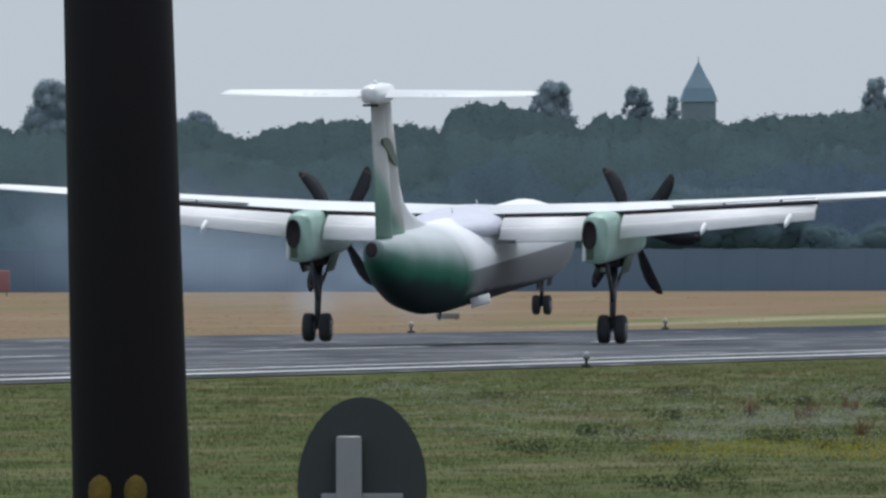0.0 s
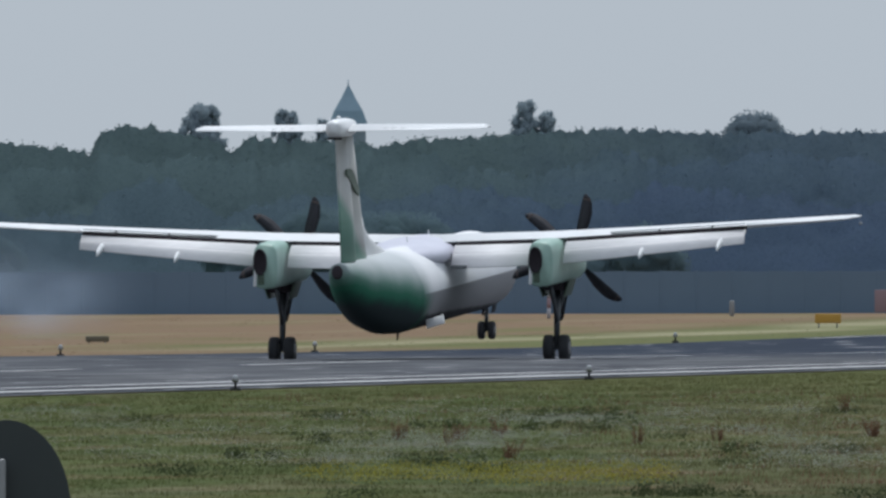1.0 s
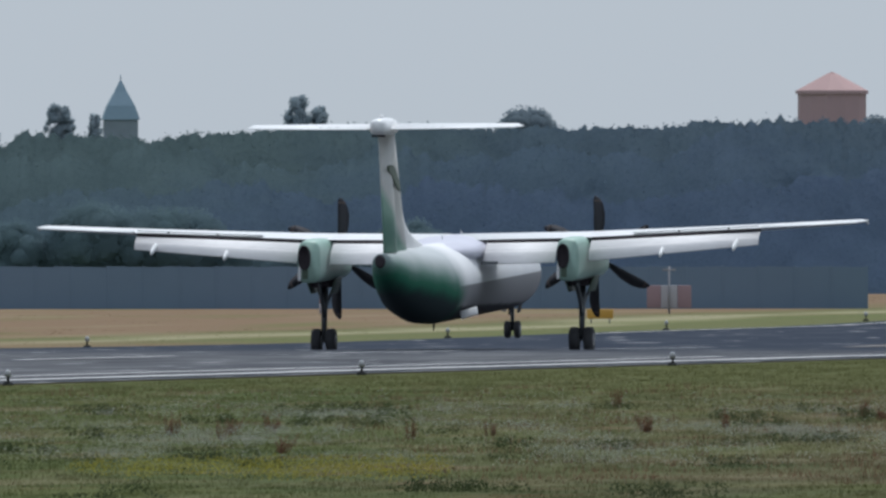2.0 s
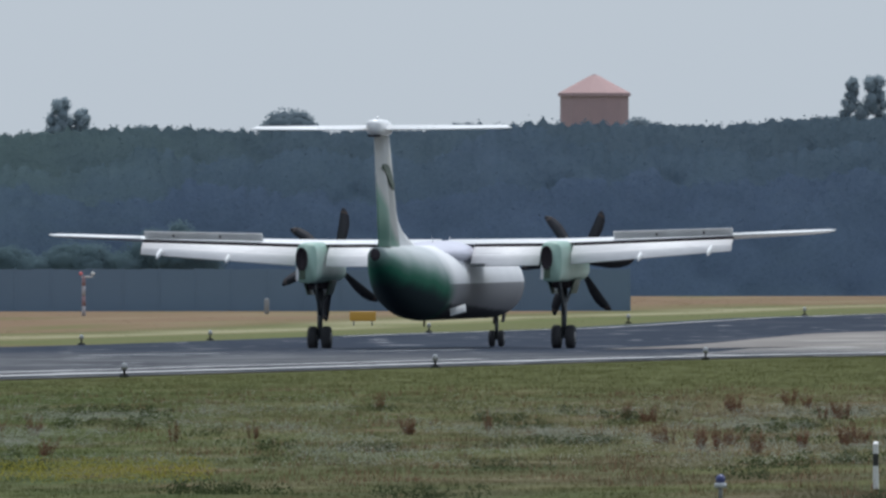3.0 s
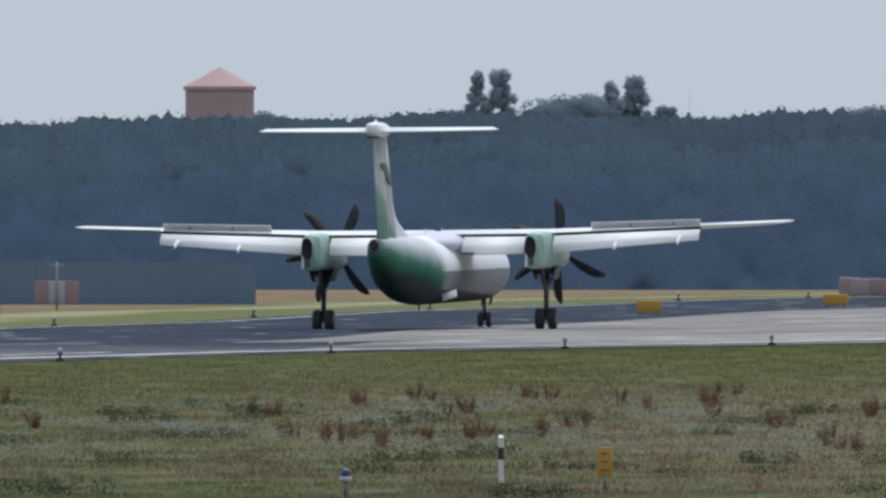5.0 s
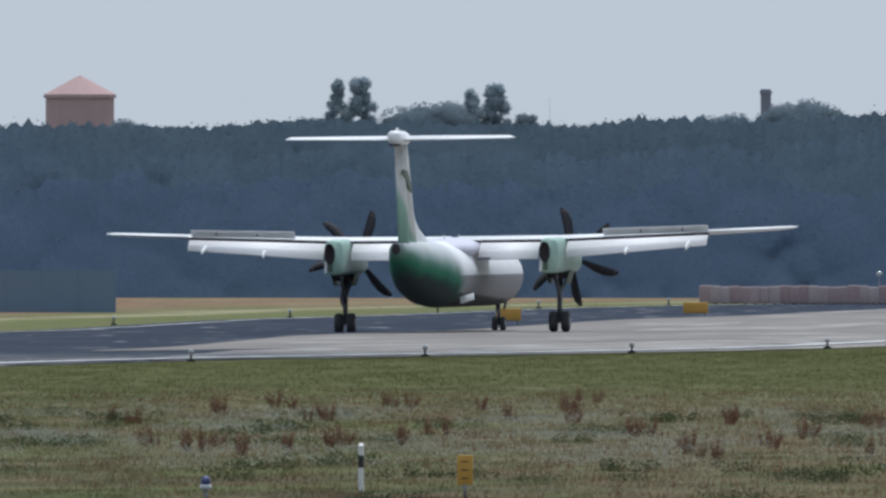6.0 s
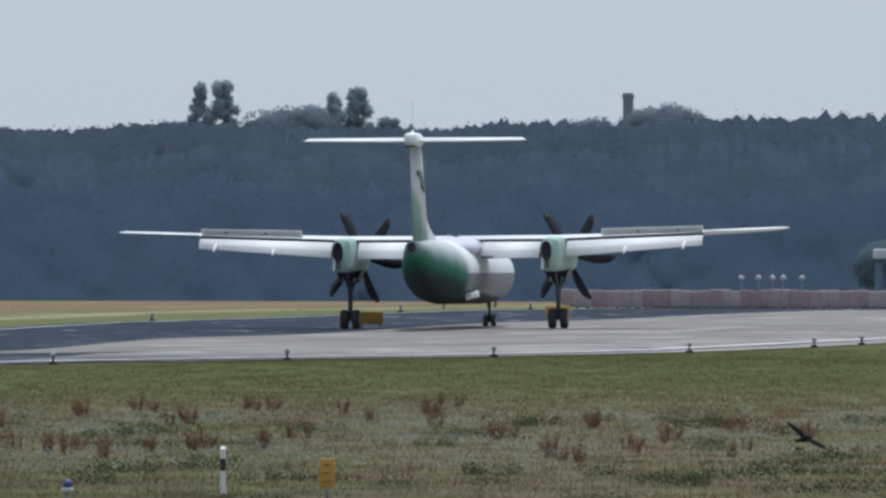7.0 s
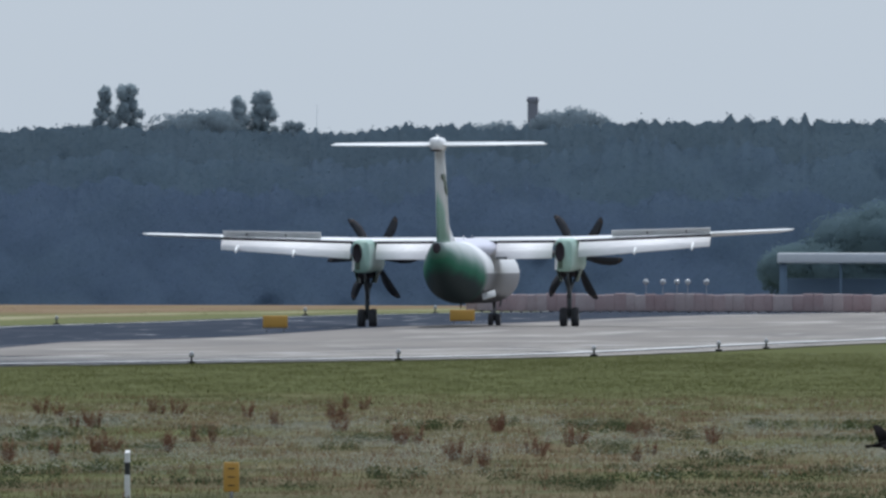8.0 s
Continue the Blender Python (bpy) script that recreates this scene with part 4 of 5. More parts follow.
for i in range(86):
    u0, u1 = 330 - 32 * i, 330 - 32 * (i + 1)
    a, b = bearing(u0, 1375), bearing(u1, 1375)
    a.z = b.z = 0.5
    bm = bmesh.new()
    mid = (a + b) / 2
    ang = math.degrees(math.atan2(a.y - b.y, a.x - b.x))
    box(bm, (a - b).length, 0.1, 1.95 + 0.03 * (i % 3), pose(mid.x, mid.y, 0.45 + 0.98, 0, 0, ang))
    part("panel", bm, barrier_haze_paint, barrier, smooth=False)
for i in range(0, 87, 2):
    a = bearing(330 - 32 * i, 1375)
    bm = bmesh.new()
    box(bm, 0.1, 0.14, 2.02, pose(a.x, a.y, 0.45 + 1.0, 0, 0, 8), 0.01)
    part("post", bm, barrier_haze_paint, barrier, smooth=False)


def church(u, d):
    p = bearing(u, d)
    k = d * STEP
    c = thing("church_tower", Matrix.Translation((p.x, p.y, 0)) @ pose(0, 0, 0, 0, 0, 12), "far church tower with a pointed copper-green roof", "church tower")
    w = 33 * k
    top, eave = 3.6 + 285 * k, 3.6 + 215 * k
    bm = bmesh.new()
    box(bm, 2 * w * 0.9, 2 * w * 0.9, eave, pose(0, 0, eave / 2), 0.1)
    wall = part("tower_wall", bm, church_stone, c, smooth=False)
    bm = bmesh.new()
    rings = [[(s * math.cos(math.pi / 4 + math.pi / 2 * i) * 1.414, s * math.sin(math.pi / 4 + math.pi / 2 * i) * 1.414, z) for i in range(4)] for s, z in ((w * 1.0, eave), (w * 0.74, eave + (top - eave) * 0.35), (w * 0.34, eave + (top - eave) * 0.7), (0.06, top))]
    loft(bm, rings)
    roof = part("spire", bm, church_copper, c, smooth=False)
    part("finial", rod(bmesh.new(), (0, 0, top - 0.2), (0, 0, top + 0.5), 0.06, 0.03), church_copper, roof)


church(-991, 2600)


def water_tower(u, d):
    p = bearing(u, d)
    k = d * STEP
    c = thing("water_tower", Matrix.Translation((p.x, p.y, 0)), "far round brick water tower with a low red roof", "water tower")
    r, eave, top = 63 * k, 3.6 + 260 * k, 3.6 + 297 * k
    bm = bmesh.new()
    rod(bm, (0, 0, 0), (0, 0, eave), r * 0.97, r * 0.97, 12)
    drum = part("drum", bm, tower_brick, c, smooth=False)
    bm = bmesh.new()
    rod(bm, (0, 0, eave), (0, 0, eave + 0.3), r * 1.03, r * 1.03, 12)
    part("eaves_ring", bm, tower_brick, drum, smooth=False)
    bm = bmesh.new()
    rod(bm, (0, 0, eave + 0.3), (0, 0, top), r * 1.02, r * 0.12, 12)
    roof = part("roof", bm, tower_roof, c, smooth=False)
    part("roof_lantern", rod(bmesh.new(), (0, 0, top - 0.1), (0, 0, top + 2 * k), r * 0.1, r * 0.05, 10), tower_roof, roof)
    for i in range(12):
        a = 2 * math.pi * (i + 0.5) / 12
        bm = bmesh.new()
        box(bm, 0.3, r * 0.1, (eave - 8) * 0.9, pose(r * 0.97 * math.cos(a + math.pi / 12), r * 0.97 * math.sin(a + math.pi / 12), eave / 2 + 2, 0, 0, math.degrees(a + math.pi / 12)), 0.02)
        part("pilaster", bm, tower_brick, drum, smooth=False)


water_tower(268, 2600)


def chimney(u, d):
    p = bearing(u, d)
    k = d * STEP
    top = 3.6 + 276 * k
    c = thing("chimney", Matrix.Translation((p.x, p.y, 0)), "far dark square brick chimney above the trees", "chimney")
    bm = bmesh.new()
    box(bm, 17 * k, 17 * k, top, pose(0, 0, top / 2), 0.05)
    stack = part("shaft", bm, chimney_brick, c, smooth=False)
    bm = bmesh.new()
    box(bm, 20 * k, 20 * k, 6 * k, pose(0, 0, top - 6 * k), 0.05)
    part("crown_band", bm, chimney_brick, stack, smooth=False)
    p = bearing(1100, d)
    m = thing("radio_mast", Matrix.Translation((p.x, p.y, 0)), "far thin pale radio mast", "mast")
    part("mast_pole", rod(bmesh.new(), (0, 0, 0), (0, 0, 3.6 + 262 * k), 0.1, 0.04, 6), mast_pale, m)


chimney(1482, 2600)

# ---- things along the runway ----
def edge_light(m):
    t = thing("runway_light", m, "small pale runway edge light on a short stem", "runway light", "runway edge lights")
    part("base", rod(bmesh.new(), (0, 0, 0), (0, 0, 0.08), 0.15, 0.12, 10), black_plastic, t)
    part("stem", rod(bmesh.new(), (0, 0, 0.06), (0, 0, 0.25), 0.035), black_plastic, t)
    bm = bmesh.new()
    rod(bm, (0, 0, 0.22), (0, 0, 0.3), 0.08, 0.1, 12)
    head = part("housing", bm, galvanised, t)
    part("lens", ball(bmesh.new(), 0.07, pose(0, 0, 0.33)), lamp_glass, head)
    return t


def near_light(u, k=[None]):
    b = (7400 - u) * STEP
    d = 119.5 / math.sin(b)
    p = bearing(u, d)
    m = Matrix.Translation((p.x, p.y, ground_z(p.y) + 0.03))
    if k[0] is None:
        k[0] = edge_light(m)
        return k[0]
    return copy_thing(k[0], m)


for u in (-1190, -564, -14, 465, 879, 1245, 1591, 1812, 1896):
    near_light(u)
for u in (-1500, -1050, -640, -412, -25, 328, 640, 1080, 1310, 1680):
    b = (7400 - u) * STEP
    p = bearing(u, 169.0 / math.sin(b))
    copy_thing(bpy.data.objects["runway_light"], Matrix.Translation((p.x, p.y, ground_z(p.y))))


def guidance_board(u, d, w, h, mat, label, foot=0.2):
    p = bearing(u, d)
    t = thing("guidance_sign", Matrix.Translation((p.x, p.y, ground_z(p.y))) @ pose(0, 0, 0, 0, 0, 7), label, "airfield sign", "airfield signs")
    bm = bmesh.new()
    box(bm, w, 0.2, h, pose(0, 0, foot + h / 2), 0.03)
    part("board", bm, mat, t)
    for s in (-1, 1):
        part("leg", rod(bmesh.new(), (s * w * 0.35, 0, 0), (s * w * 0.35, 0, foot + 0.05), 0.03), galvanised, t)
    return t


for u, d, w, h in ((1027, 1265, 1.05, 0.52), (1358, 1325, 1.1, 0.5), (-142, 1257, 1.1, 0.4)):
    guidance_board(u, d, w, h, sign_yellow, "yellow airfield guidance sign on short legs in the grass")
for u in (-1669, -1435):
    guidance_board(u, 1150, 0.9, 0.22, board_back, "low dark back of an airfield sign in dry grass", 0.06)
guidance_board(-2228, 1340, 0.9, 0.95, sign_red, "dull red airfield board in dry grass")


def weather_mast(u, d):
    p = bearing(u, d)
    t = thing("wind_mast", Matrix.Translation((p.x, p.y, ground_z(p.y))), "red and white banded wind mast in the grass", "mast")
    for k in range(4):
        part("mast_band", rod(bmesh.new(), (0, 0, 0.45 * k), (0, 0, 0.45 * (k + 1)), 0.09, 0.08, 8), hut_red if k % 2 else hut_white, t)
    bm = bmesh.new()
    box(bm, 0.5, 0.08, 0.08, pose(0.15, 0, 1.75))
    arm = part("arm", bm, sign_white, t)
    part("red_lamp", ball(bmesh.new(), 0.09, pose(-0.12, 0, 1.9)), beacon_red, arm)
    part("vane", ball(bmesh.new(), 0.09, pose(0.42, 0, 1.9)), sign_white, arm)


weather_mast(-636, 1330)
p = bearing(-20, 1330)
radar = thing("marker_hut", Matrix.Translation((p.x, p.y, ground_z(p.y))) @ pose(0, 0, 0, 0, 0, 8), "red and white chequered marker hut in the grass", "hut")
for i, (w, x) in enumerate(((0.62, -0.68), (0.72, 0.0), (0.62, 0.68))):
    bm = bmesh.new()
    box(bm, w, 1.2, 1.0, pose(x, 0, 0.75), 0.02)
    part("wall_panel", bm, hut_white if i == 1 else hut_red, radar)
part("mast_pole", rod(bmesh.new(), (0, -0.7, 0), (0, -0.7, 2.1), 0.05), mast_steel, radar)
bm = bmesh.new()
box(bm, 0.6, 0.1, 0.08, pose(0, -0.7, 1.95))
part("crossarm", bm, mast_steel, radar)
for u in (-312,):
    p = bearing(u, 1350)
    t = thing("marker_post", Matrix.Translation((p.x, p.y, ground_z(p.y))), "small pale marker post in the grass", "post", "grass marker posts")
    bm = bmesh.new()
    box(bm, 0.22, 0.16, 0.7, pose(0, 0, 0.35), 0.04)
    part("shaft", bm, galvanised, t)

# row of red and white antenna frames beyond the runway's end
row = thing("antenna_row", Matrix(), "long low row of faded red and white antenna frames", "antenna array")
for i in range(50):
    p = bearing(1375 + 17.5 * i, 1480)
    bm = bmesh.new()
    tall = rng.uniform(0.82, 0.92)
    box(bm, rng.uniform(0.5, 0.6), 0.35 + 0.1 * (i % 2), tall, pose(p.x, p.y, 0.7 + tall / 2, 0, 0, 7), 0.06)
    part("antenna_frame", bm, antenna_pale if i % 5 in (1, 2) else antenna_paint, row)
    part("frame_leg", rod(bmesh.new(), (p.x, p.y, 0.5), (p.x, p.y, 1.0), 0.06), mast_steel, row)
for u in (1683, 1713, 1738, 1757, 1790):
    p = bearing(u, 1480)
    t = thing("approach_light", Matrix.Translation((p.x, p.y, 0.6)), "pale approach light head on a thin pole", "approach light", "approach lights")
    part("pole", rod(bmesh.new(), (0, 0, 0), (0, 0, 1.5), 0.02), mast_steel, t)
    part("lamp_head", ball(bmesh.new(), 0.15, pose(0, 0, 1.57)), lamp_glass, t)
p = bearing(2034, 1560)
hut = thing("equipment_shelter", Matrix.Translation((p.x, p.y, 0.6)) @ pose(0, 0, 0, 0, 0, 6), "open pale shelter with a flat white roof", "shelter")
bm = bmesh.new()
box(bm, 7.8, 3, 0.55, pose(0.4, 0, 2.75), 0.08)
part("roof", bm, shelter_white, hut)
for x in (-3.2, -0.2, 3.0):
    bm = bmesh.new()
    box(bm, 0.4 if x < -3 else 0.12, 0.2, 2.6, pose(x, -1.0, 1.3), 0.03)
    part("pillar", bm, barrier_haze_paint, hut)
bm = bmesh.new()
box(bm, 6.5, 0.2, 1.2, pose(0.2, 1.2, 1.1), 0.03)
part("back_wall", bm, barrier_haze_paint, hut)

# ---- the near meadow ----
def blades(places, height, spread, count, width, lean=0.35):
    """Upright pointed blades in tufts."""
    n = len(places)
    p = np.repeat(places, count, 0)
    m = len(p)
    a, q = rng.uniform(0, 2 * np.pi, m), np.repeat(spread, count) * np.sqrt(rng.random(m))
    base = p + np.stack([q * np.cos(a), q * np.sin(a), np.zeros(m)], 1)
    h = np.repeat(height, count) * rng.uniform(0.5, 1.15, m)
    tip = base + np.stack([h * lean * rng.normal(size=m), h * lean * rng.normal(size=m), h], 1)
    side = np.stack([np.cos(a), np.sin(a) * 0.3, np.zeros(m)], 1) * (width * rng.uniform(0.6, 1.4, m))[:, None]
    return np.stack([base - side - np.array((0, 0, 0.03)), base + side - np.array((0, 0, 0.03)), tip], 1)


def upward(corners):
    """Shading directions of a sward: up, with a slight scatter."""
    return np.array((0, -0.35, 1.0)) + 0.15 * rng.normal(size=(len(corners), 3))


def sward(name, corners, mat):
    return leaves_mesh(name, corners, mat, None, upward(corners))


def scatter(n, d0, d1, u0=-2400, u1=2250, power=1.0):
    d = d0 + (d1 - d0) * rng.random(n) ** power
    u = rng.uniform(u0, u1, n)
    b = (7400 - u) * STEP
    return np.stack([-d * np.sin(b), d * np.cos(b), np.zeros(n)], 1)


def clumped(p, scale, low):
    keep = [noise.noise((q[0] * scale, q[1] * scale * 0.35, 3.0)) > low for q in p]
    return p[np.array(keep)]


g = scatter(34000, 330, 1120)
g = g[g[:, 0] > -119.5]
g[:, 2] = [ground_z(y) for y in g[:, 1]]
tagged(sward("meadow_grass", blades(g, rng.uniform(0.035, 0.085, len(g)) * np.interp(g[:, 1], [400, 500, 640, 760], [0.75, 0.9, 1.1, 1.0]), np.full(len(g), 0.4), 22, 0.012), grass_green), "uneven green and straw meadow grass", "grass", kind="stuff")
f = scatter(3500, 900, 1640)
f = f[f[:, 0] < -169]
f[:, 2] = [ground_z(y) for y in f[:, 1]]
tagged(sward("verge_grass", blades(f, rng.uniform(0.02, 0.045, len(f)), np.full(len(f), 0.6), 10, 0.03), grass_dry), "dry straw-coloured grass beyond the runway", "grass", kind="stuff")
w = np.concatenate([clumped(np.concatenate([scatter(15000, 480, 640, -700), scatter(2200, 480, 660, -1050, -700), scatter(1200, 480, 660, -1600, -1050)]), 0.3, 0.2), clumped(scatter(6000, 470, 700, -900), 0.8, 0.28)])
w[:, 2] = rng.uniform(0.04, 0.16, len(w))
tagged(leaves_mesh("white_blossom", leaf_cloud([tuple(q) for q in w], np.full(len(w), 0.2), 420, 0.011, 0.35), bloom_white), "small white blossoms scattered in the meadow", "flowers", kind="stuff")
y = np.concatenate([scatter(300, 440, 475, -780, -420), scatter(150, 445, 475, -1080, -780)])
y[:, 2] = rng.uniform(0.1, 0.2, len(y))
tagged(leaves_mesh("yellow_blossom", leaf_cloud([tuple(q) for q in y], np.full(len(y), 0.2), 300, 0.012, 0.35), bloom_yellow), "patch of yellow blossom low in the meadow", "flowers", kind="stuff")

s = np.concatenate([clumped(np.concatenate([scatter(5200, 440, 740, -600), scatter(500, 540, 720, -1200, -600)]), 0.45, 0.2), clumped(scatter(5000, 420, 720, 300), 0.9, 0.3)])
tagged(leaves_mesh("red_sorrel", blades(s, rng.uniform(0.06, 0.18, len(s)), np.full(len(s), 0.4), 11, 0.009), sorrel), "loose rust-red sorrel stalks among the grass", "weeds", kind="stuff")


def dock(k):
    """A withered dock: upright stems with seed heads."""
    t = thing("dock_plant", Matrix(), "rust-red withered dock plant in the meadow", "weed", "dock plants")
    for j in range(6 + k % 3):
        a, out = rng.uniform(0, 6.28), rng.uniform(0.05, 0.2)
        x, y0, h = out * math.cos(a), out * math.sin(a), rng.uniform(0.14, 0.4)
        stem = part("stem", rod(bmesh.new(), (x * 0.5, y0 * 0.5, 0), (x * 1.4, y0, h), 0.007, 0.004, 5), dock_red, t)
        c = [(x * (0.6 + 0.9 * i / 6) + 0.015 * rng.normal(), y0 * (0.6 + 0.4 * i / 6), h * (0.25 + 0.8 * i / 6)) for i in range(7)]
        tagged(leaves_mesh("seed_head", leaf_cloud(c, [0.05 - 0.004 * i for i in range(7)], 5200, 0.013, 1.4), dock_red, stem), kind="stuff")
    return t


def herb(k):
    t = thing("meadow_herb", Matrix(), "low dark green leafy herb in the meadow", "weed", "meadow herbs")
    c = [(rng.normal() * 0.42, rng.normal() * 0.25, rng.uniform(0.02, 0.1 + 0.04 * k)) for i in range(26)]
    leaves_mesh("foliage", leaf_cloud(c, [rng.uniform(0.06, 0.15) for i in range(26)], 2300, 0.017, 0.8), herb_green, t)
    return t


docks, herbs = [dock(k) for k in range(4)], [herb(k) for k in range(3)]
SPOTS = [(-797, 548), (-705, 505), (-735, 560), (-905, 560), (497, 530), (640, 525), (720, 535), (560, 512), (395, 545), (470, 520), (860, 540), (905, 565), (700, 610), (640, 650), (520, 640), (330, 600), (90, 570), (-330, 545),
         (1140, 640), (1135, 600), (990, 650), (840, 660), (1345, 520), (1370, 505), (1420, 600), (1480, 530), (1560, 560), (1660, 590), (1700, 520), (1790, 560), (1240, 560), (1040, 610), (1180, 680), (-60, 560), (-500, 540), (-120, 640)]
for i, (u, d) in enumerate(SPOTS):
    for j in range(1 + (i % 3 == 0) + (u > 300)):
        q = bearing(u + rng.normal() * 14, d + rng.normal() * 4)
        s = rng.uniform(0.8, 1.25)
        m = Matrix.Translation(q) @ pose(0, 0, 0, 0, 0, rng.uniform(0, 360))
        if i < 4 and j == 0:
            docks[i].matrix_basis = m
        else:
            copy_thing(docks[(i + j) % 4], m)
for i in range(90):
    q = bearing(2250 - 3900 * rng.random() ** 1.5, rng.uniform(400, 640))
    m = Matrix.Translation(q) @ pose(0, 0, 0, 0, 0, rng.uniform(0, 360))
    if i < 3:
        herbs[i].matrix_basis = m
    else:
        copy_thing(herbs[i % 3], m)

# delineator post, yellow marker and blue marker in the meadow
q = bearing(766, 437)
post = thing("delineator_post", Matrix.Translation(q), "white delineator post with a black band", "post")
for z0, z1, mat, name in ((0, 0.34, sign_white, "lower_shaft"), (0.34, 0.52, black_plastic, "black_band"), (0.52, 0.7, sign_white, "upper_shaft")):
    bm = bmesh.new()
    tip = 0.04 if name == "upper_shaft" else 0
    loft(bm, [[(-0.038, -0.04, z0), (0.038, -0.04, z0), (0.038, 0.04, z0), (-0.038, 0.04, z0)], [(-0.038, -0.04, z1 - tip), (0.038, -0.04, z1 - tip), (0.031, 0.03, z1), (-0.031, 0.03, z1)]])
    part(name, bm, mat, post, smooth=False)
q = bearing(950, 425)
mk = thing("marker_board", Matrix.Translation(q), "small yellow marker board half hidden by grass", "marker")
bm = bmesh.new()
box(bm, 0.22, 0.05, 0.42, pose(0, 0, 0.4), 0.01)
board = part("plate", bm, sign_yellow, mk)
for z in (0.52, 0.4, 0.28):
    bm = bmesh.new()
    box(bm, 0.1, 0.01, 0.014, pose(0, -0.03, z), 0.002)
    part("dark_bar", bm, black_plastic, board)
part("stake", rod(bmesh.new(), (0, 0, 0), (0, 0, 0.3), 0.025), galvanised, mk)
q = bearing(491, 415)
mk = thing("blue_marker_light", Matrix.Translation(q), "small blue taxiway light in the grass", "taxiway light")
part("stem", rod(bmesh.new(), (0, 0, 0), (0, 0, 0.25), 0.03), galvanised, mk)
part("blue_lens", ball(bmesh.new(), 0.07, pose(0, 0, 0.32)), blue_plastic, mk)
part("collar", rod(bmesh.new(), (0, 0, 0.2), (0, 0, 0.27), 0.09, 0.08), lamp_glass, mk)

# ---- near the stand: lamp pole and the back of a road sign ----
q = bearing(-2008, 62)
pole = thing("lamp_pole", Matrix.Translation(q), "thick dark pole with a yellow sticker", "pole")
bm = bmesh.new()
rod(bm, (0.094, 0, 0), (-0.088, 0, 7), 0.149, 0.0875, 28)
shaft = part("shaft", bm, pole_dark, pole)
for x in (-0.03, 0.045):
    bm = bmesh.new()
    ball(bm, 0.03, pose(x, -0.12, 3.045) @ Matrix.Diagonal((0.85, 0.25, 1.2, 1)))
    part("yellow_sticker", bm, sticker_yellow, shaft, "worn yellow sticker")
q = bearing(-1587, 138)
sign = thing("road_sign", Matrix.Translation(q) @ pose(0, 0, 0, 0, 0, 9), "dark back of a round road sign on a grey post", "road sign")
bm = bmesh.new()
loft(bm, [[(0.3 * math.cos(2 * math.pi * i / 40), y, 2.38 + 0.42 * math.sin(2 * math.pi * i / 40)) for i in range(40)] for y in (0, 0.012)])
disc = part("disc", bm, sign_back, sign, smooth=False)
bm = bmesh.new()
box(bm, 0.12, 0.05, 2.62, pose(-0.06, -0.06, 1.31), 0.012)
part("post", bm, galvanised, sign)
bm = bmesh.new()
box(bm, 0.38, 0.05, 0.05, pose(0, -0.04, 2.33), 0.008)
part("clamp", bm, galvanised, disc)

# ---- bird ----
bird = thing("bird", Matrix(), "small black bird flying low over the meadow", "bird")
bm = bmesh.new()
loft(bm, [oval(y, 0, w, h, 10) for y, w, h in ((0.15, 0.008, 0.008), (0.11, 0.025, 0.025), (0.04, 0.04, 0.04), (-0.06, 0.03, 0.03), (-0.13, 0.02, 0.012), (-0.2, 0.035, 0.005))])
part("body", bm, feather, bird)
wings = []
for s in (-1, 1):
    bm = bmesh.new()
    loft(bm, [foil(0, 0.06, -0.06, 0, 0.014, 4), foil(s * 0.12, 0.08, -0.07, 0.0, 0.012, 4), foil(s * 0.25, 0.0, -0.07, 0.0, 0.006, 4)])
    wg = part("wing", bm, feather, bird)
    wg.matrix_basis = pose(s * 0.02, 0.02, 0.01)
    wings.append((s, wg))

# ---- tyre smoke ----
puffs = []
for i in range(11):
    k = (i + 0.5) / 11
    low = i in (6, 9)
    ub = -2080 + 700 * k
    r = 1.0 + 0.5 * k if low else 3.6 - 1.6 * k
    p = bearing(ub, 966 + 3 * i, r * 0.92 if low else r * 0.95 + 0.7 * (1 - k))
    t = thing("smoke_puff", Matrix.Translation(p), "thin drifting bluish-grey tyre smoke", "smoke", "tyre smoke")
    bm = bmesh.new()
    grid = [[None] * 13 for _ in range(7)]
    for a in range(7):
        for b in range(13):
            q, ang = a / 6, 2 * math.pi * b / 12
            grid[a][b] = (1.25 * r * q * math.cos(ang), -0.6 * r * (1 - q * q) + 0.2 * r * noise.noise((q * math.cos(ang), q * math.sin(ang), i)), r * q * math.sin(ang))
    rings = [[bm.verts.new(grid[a][b]) for b in range(12)] for a in range(1, 7)]
    tip = bm.verts.new(grid[0][0])
    for b in range(12):
        bm.faces.new((tip, rings[0][b], rings[0][(b + 1) % 12]))
        for a in range(5):
            bm.faces.new((rings[a][b], rings[a + 1][b], rings[a + 1][(b + 1) % 12], rings[a][(b + 1) % 12]))
    part("wisp", bm, tyre_smoke, t)
    puffs.append((t, p))


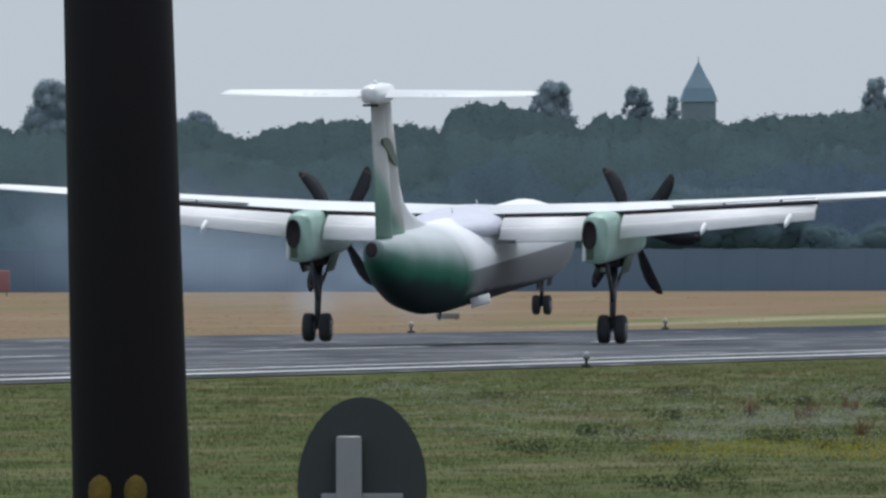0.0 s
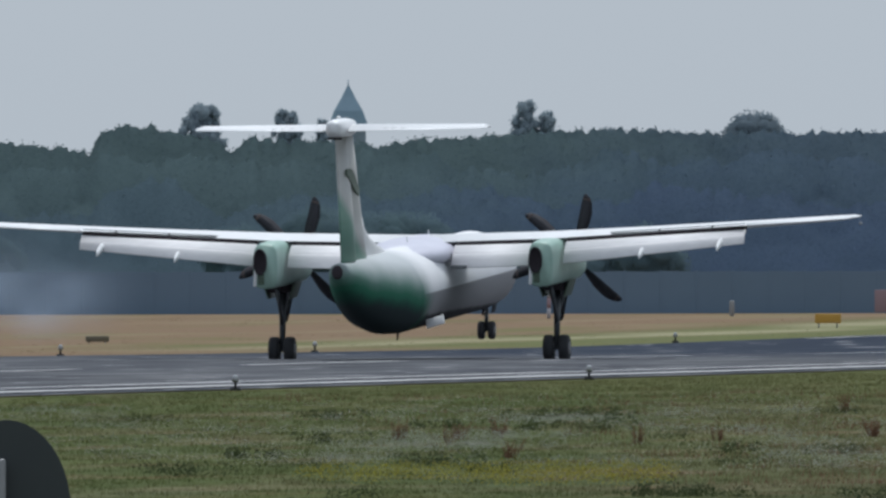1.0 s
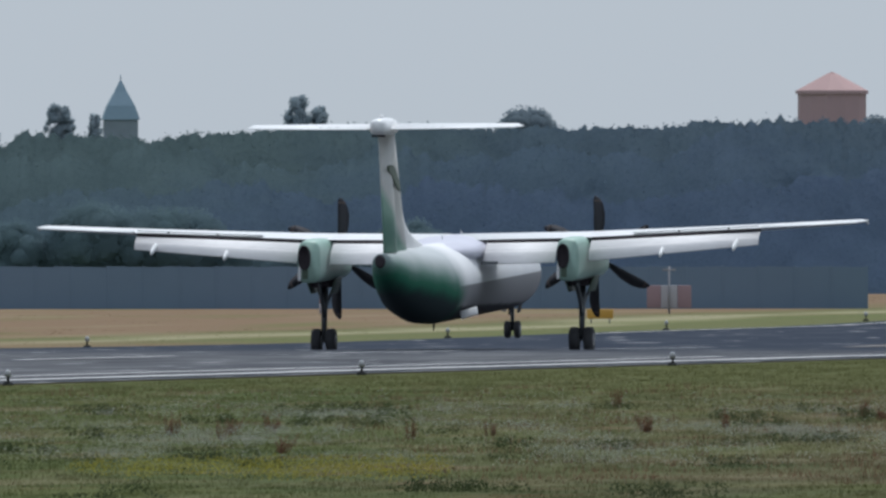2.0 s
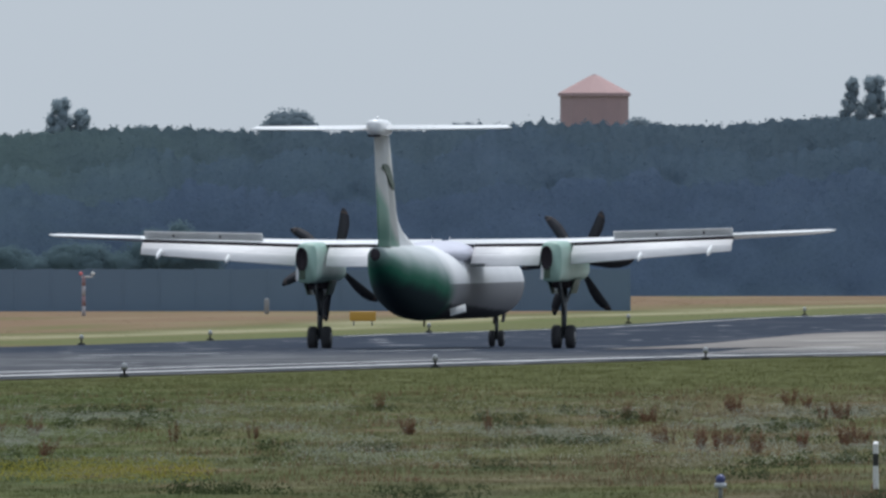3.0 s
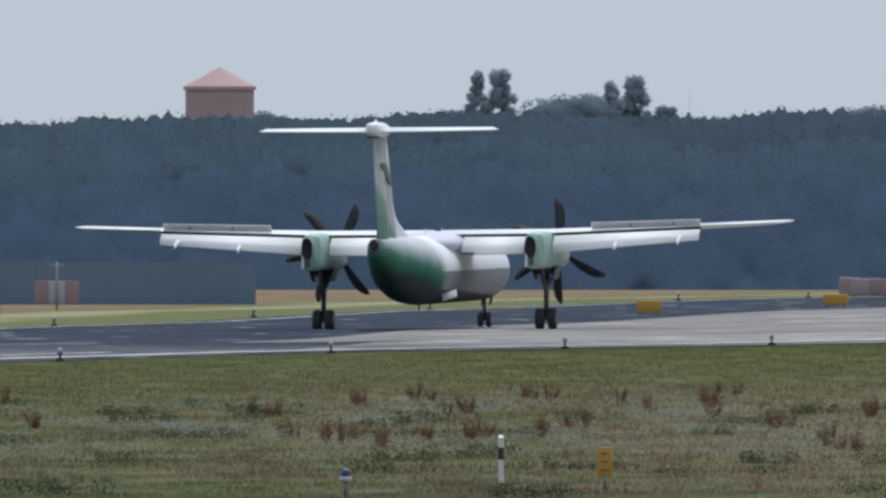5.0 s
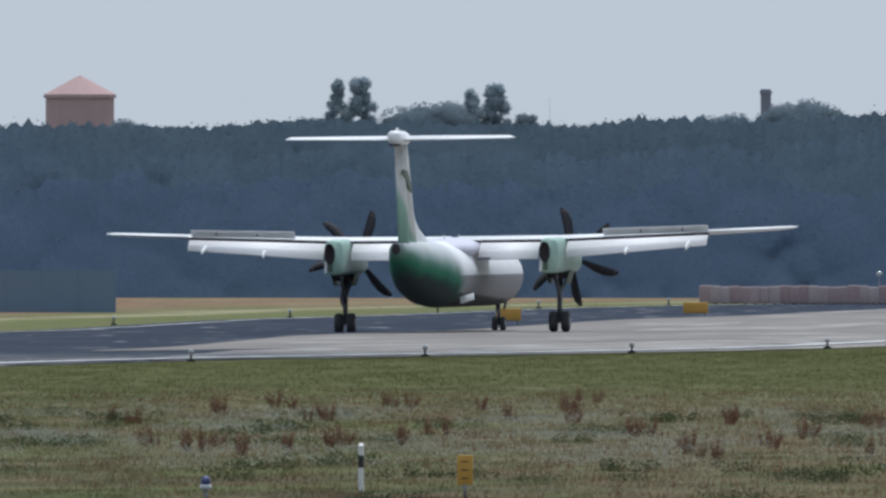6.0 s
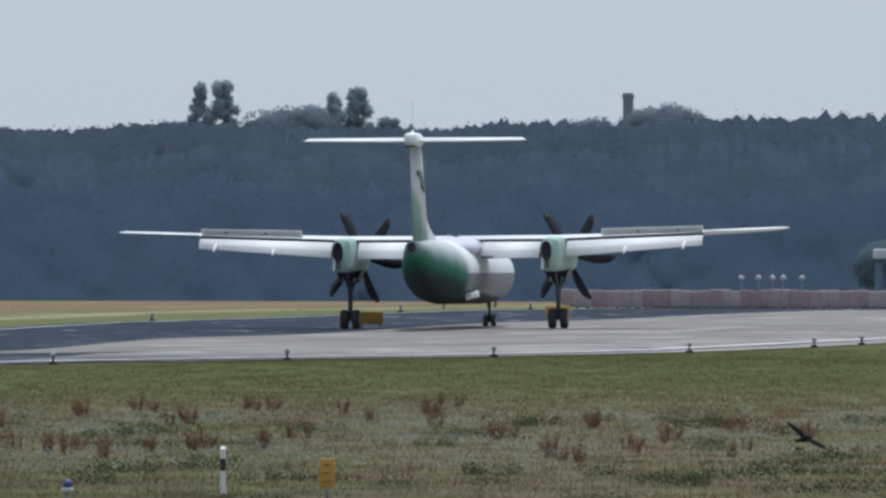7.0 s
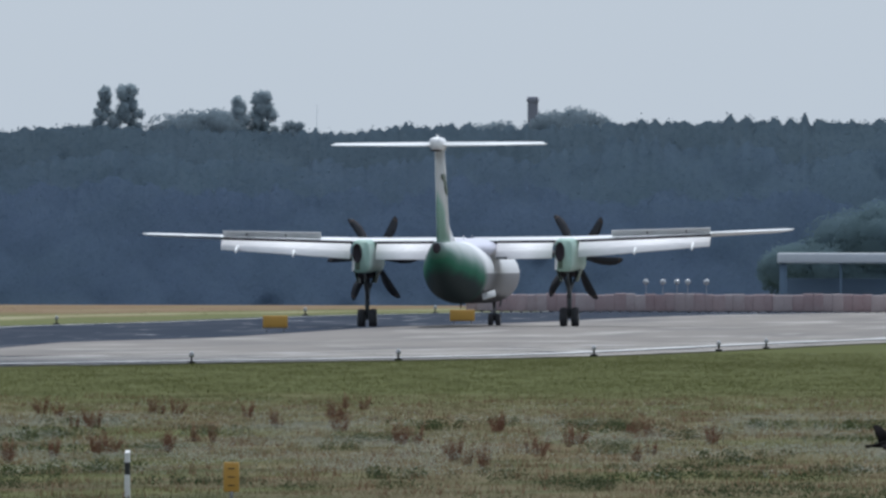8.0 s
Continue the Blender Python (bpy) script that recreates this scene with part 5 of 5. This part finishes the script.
# ---- what moves ----
# seconds, place, pitch, heading, bank, and how far the unloaded main legs hang down
ROLL = [
    (0.0, -146.32, 870.1, 0.08, 2.8, 0, 0.4, 0.1), (0.5, -147.27, 905.0, -0.04, 2.7, -0.1, -0.5, 0.1), (1.0, -147.98, 938.6, -0.1, 2.4, 0, -0.4, 0.1), (1.2, -148.25, 951.7, -0.1, 2.15, 0, -0.5, 0.09),
    (2.3, -149.16, 1019.8, -0.2, 1.0, 0, -0.4, 0.07), (2.5, -149.26, 1031.6, -0.18, 0.5, 0, -0.4, 0.05), (3.0, -149.46, 1060.1, -0.2, 0.2, -0.2, -0.3, 0), (3.5, -149.57, 1087.6, -0.22, 0.3, -0.35, -0.3, 0),
    (4.0, -149.61, 1114.0, -0.2, 0.5, -0.55, -0.5, 0), (4.5, -149.59, 1139.3, -0.13, 0.48, -0.75, -0.5, 0), (6.0, -148.91, 1209.8, 0.01, 0.15, -0.9, -0.6, 0), (6.5, -148.56, 1231.6, 0.1, 0, -0.4, -0.6, 0),
    (7.0, -148.23, 1252.6, 0.2, 0, 0.55, -0.5, 0), (7.5, -148.09, 1272.9, 0.27, 0, 1.3, -0.5, 0), (8.0, -148.16, 1292.6, 0.33, 0, 1.8, -0.5, 0),
]
LEFT = [(0, 30), (0.5, -4), (1, 19), (2.5, -1), (3, 14), (3.5, 22), (4, 22), (4.5, 29), (6, 22), (6.5, 18), (7, -18), (7.5, -28), (8, -28)]
RIGHT = [(0, -20), (0.5, 0), (1, 17), (2.5, -2), (3, 30), (3.5, -22), (4, 0), (4.5, 7), (6, -6), (6.5, -3), (7, -24), (7.5, -30), (8, -22)]


def spin_rows(phases, place):
    """Turns the blades on by about a sixth of a turn every tenth of a second, through the phases given."""
    rows, angle = [], phases[0][1]
    for (t0, p0), (t1, p1) in zip(phases, phases[1:]):
        steps = round((t1 - t0) * 10)
        rest = (p1 - p0 + 30) % 60 - 30
        for k in range(steps):
            rows.append((t0 + 0.1 * k, angle + (60 + rest / steps) * k))
        angle += 60 * steps + rest
    rows.append((phases[-1][0], angle))
    return [(t, place @ pose(0, 0, 0, 0, a % 360)) for t, a in rows]


def motions():
    walk(aircraft, [(t, pose(x, y, z + hang, pitch, bank, head)) for t, x, y, z, pitch, head, bank, hang in ROLL])
    for leg in legs:
        walk(leg, [(row_[0], pose(0, 0, -row_[7])) for row_ in ROLL])
    for prop, phases in zip(props, (LEFT, RIGHT)):
        walk(prop, spin_rows(phases, prop.matrix_basis.copy()))
    for s, wing in wing_halves:
        root = Matrix.Translation((s * 1.4, 0, 3.8))
        walk(wing, [(t, root @ pose(0, 0, 0, 0, -s * a) @ root.inverted()) for t, a in ((0, 1.2), (0.5, 1.25), (1.0, 1.1), (1.2, 0.95), (2.3, 0.3), (3.0, 0), (8, 0))])
    for sp in spoilers:
        at = sp.matrix_basis.copy()
        walk(sp, [(t, at @ pose(0, 0, 0, -a)) for t, a in ((0, 0), (2.2, 0), (2.4, 22), (2.8, 40), (8, 40))])
    for wheel in wheels:
        at = wheel.matrix_basis.copy()
        walk(wheel, [(0.1 * k, at @ pose(0, 0, 0, -70 * k % 360)) for k in range(81)])
    rows = [(0.0, 2600, -330, 40), (6.3, 2020, -275, 35), (6.4, 1810, -287, 35), (6.5, 1706, -318, 20), (6.7, 1740, -330, 5), (7.0, 1795, -326, -20), (7.5, 1986, -351, -50), (8.0, 2103, -328, -65)]
    walk(bird, [(t, Matrix.Translation(bearing(u, 330, 3.6 + (v - 10) * STEP * 330)) @ pose(0, 0, 0, 8, 32, head)) for t, u, v, head in rows])
    for s, wg in wings:
        at = wg.matrix_basis.copy()
        walk(wg, [(t, at @ pose(0, 0, 0, 0, -s * a)) for t, a in ((0, 5), (6.3, 12), (6.4, 14), (6.5, 2), (6.6, -4), (6.8, 4), (7.0, 10), (7.2, 20), (7.4, 8), (7.6, 30), (7.8, 8), (8.0, 20))])
    for t, p in puffs:
        walk(t, [(0, Matrix.Translation(p)), (2, Matrix.Translation(p + Vector((-2.2, -1.0, 0.5)))), (8, Matrix.Translation(p + Vector((-8.5, -4.0, 1.6))))])


motions()
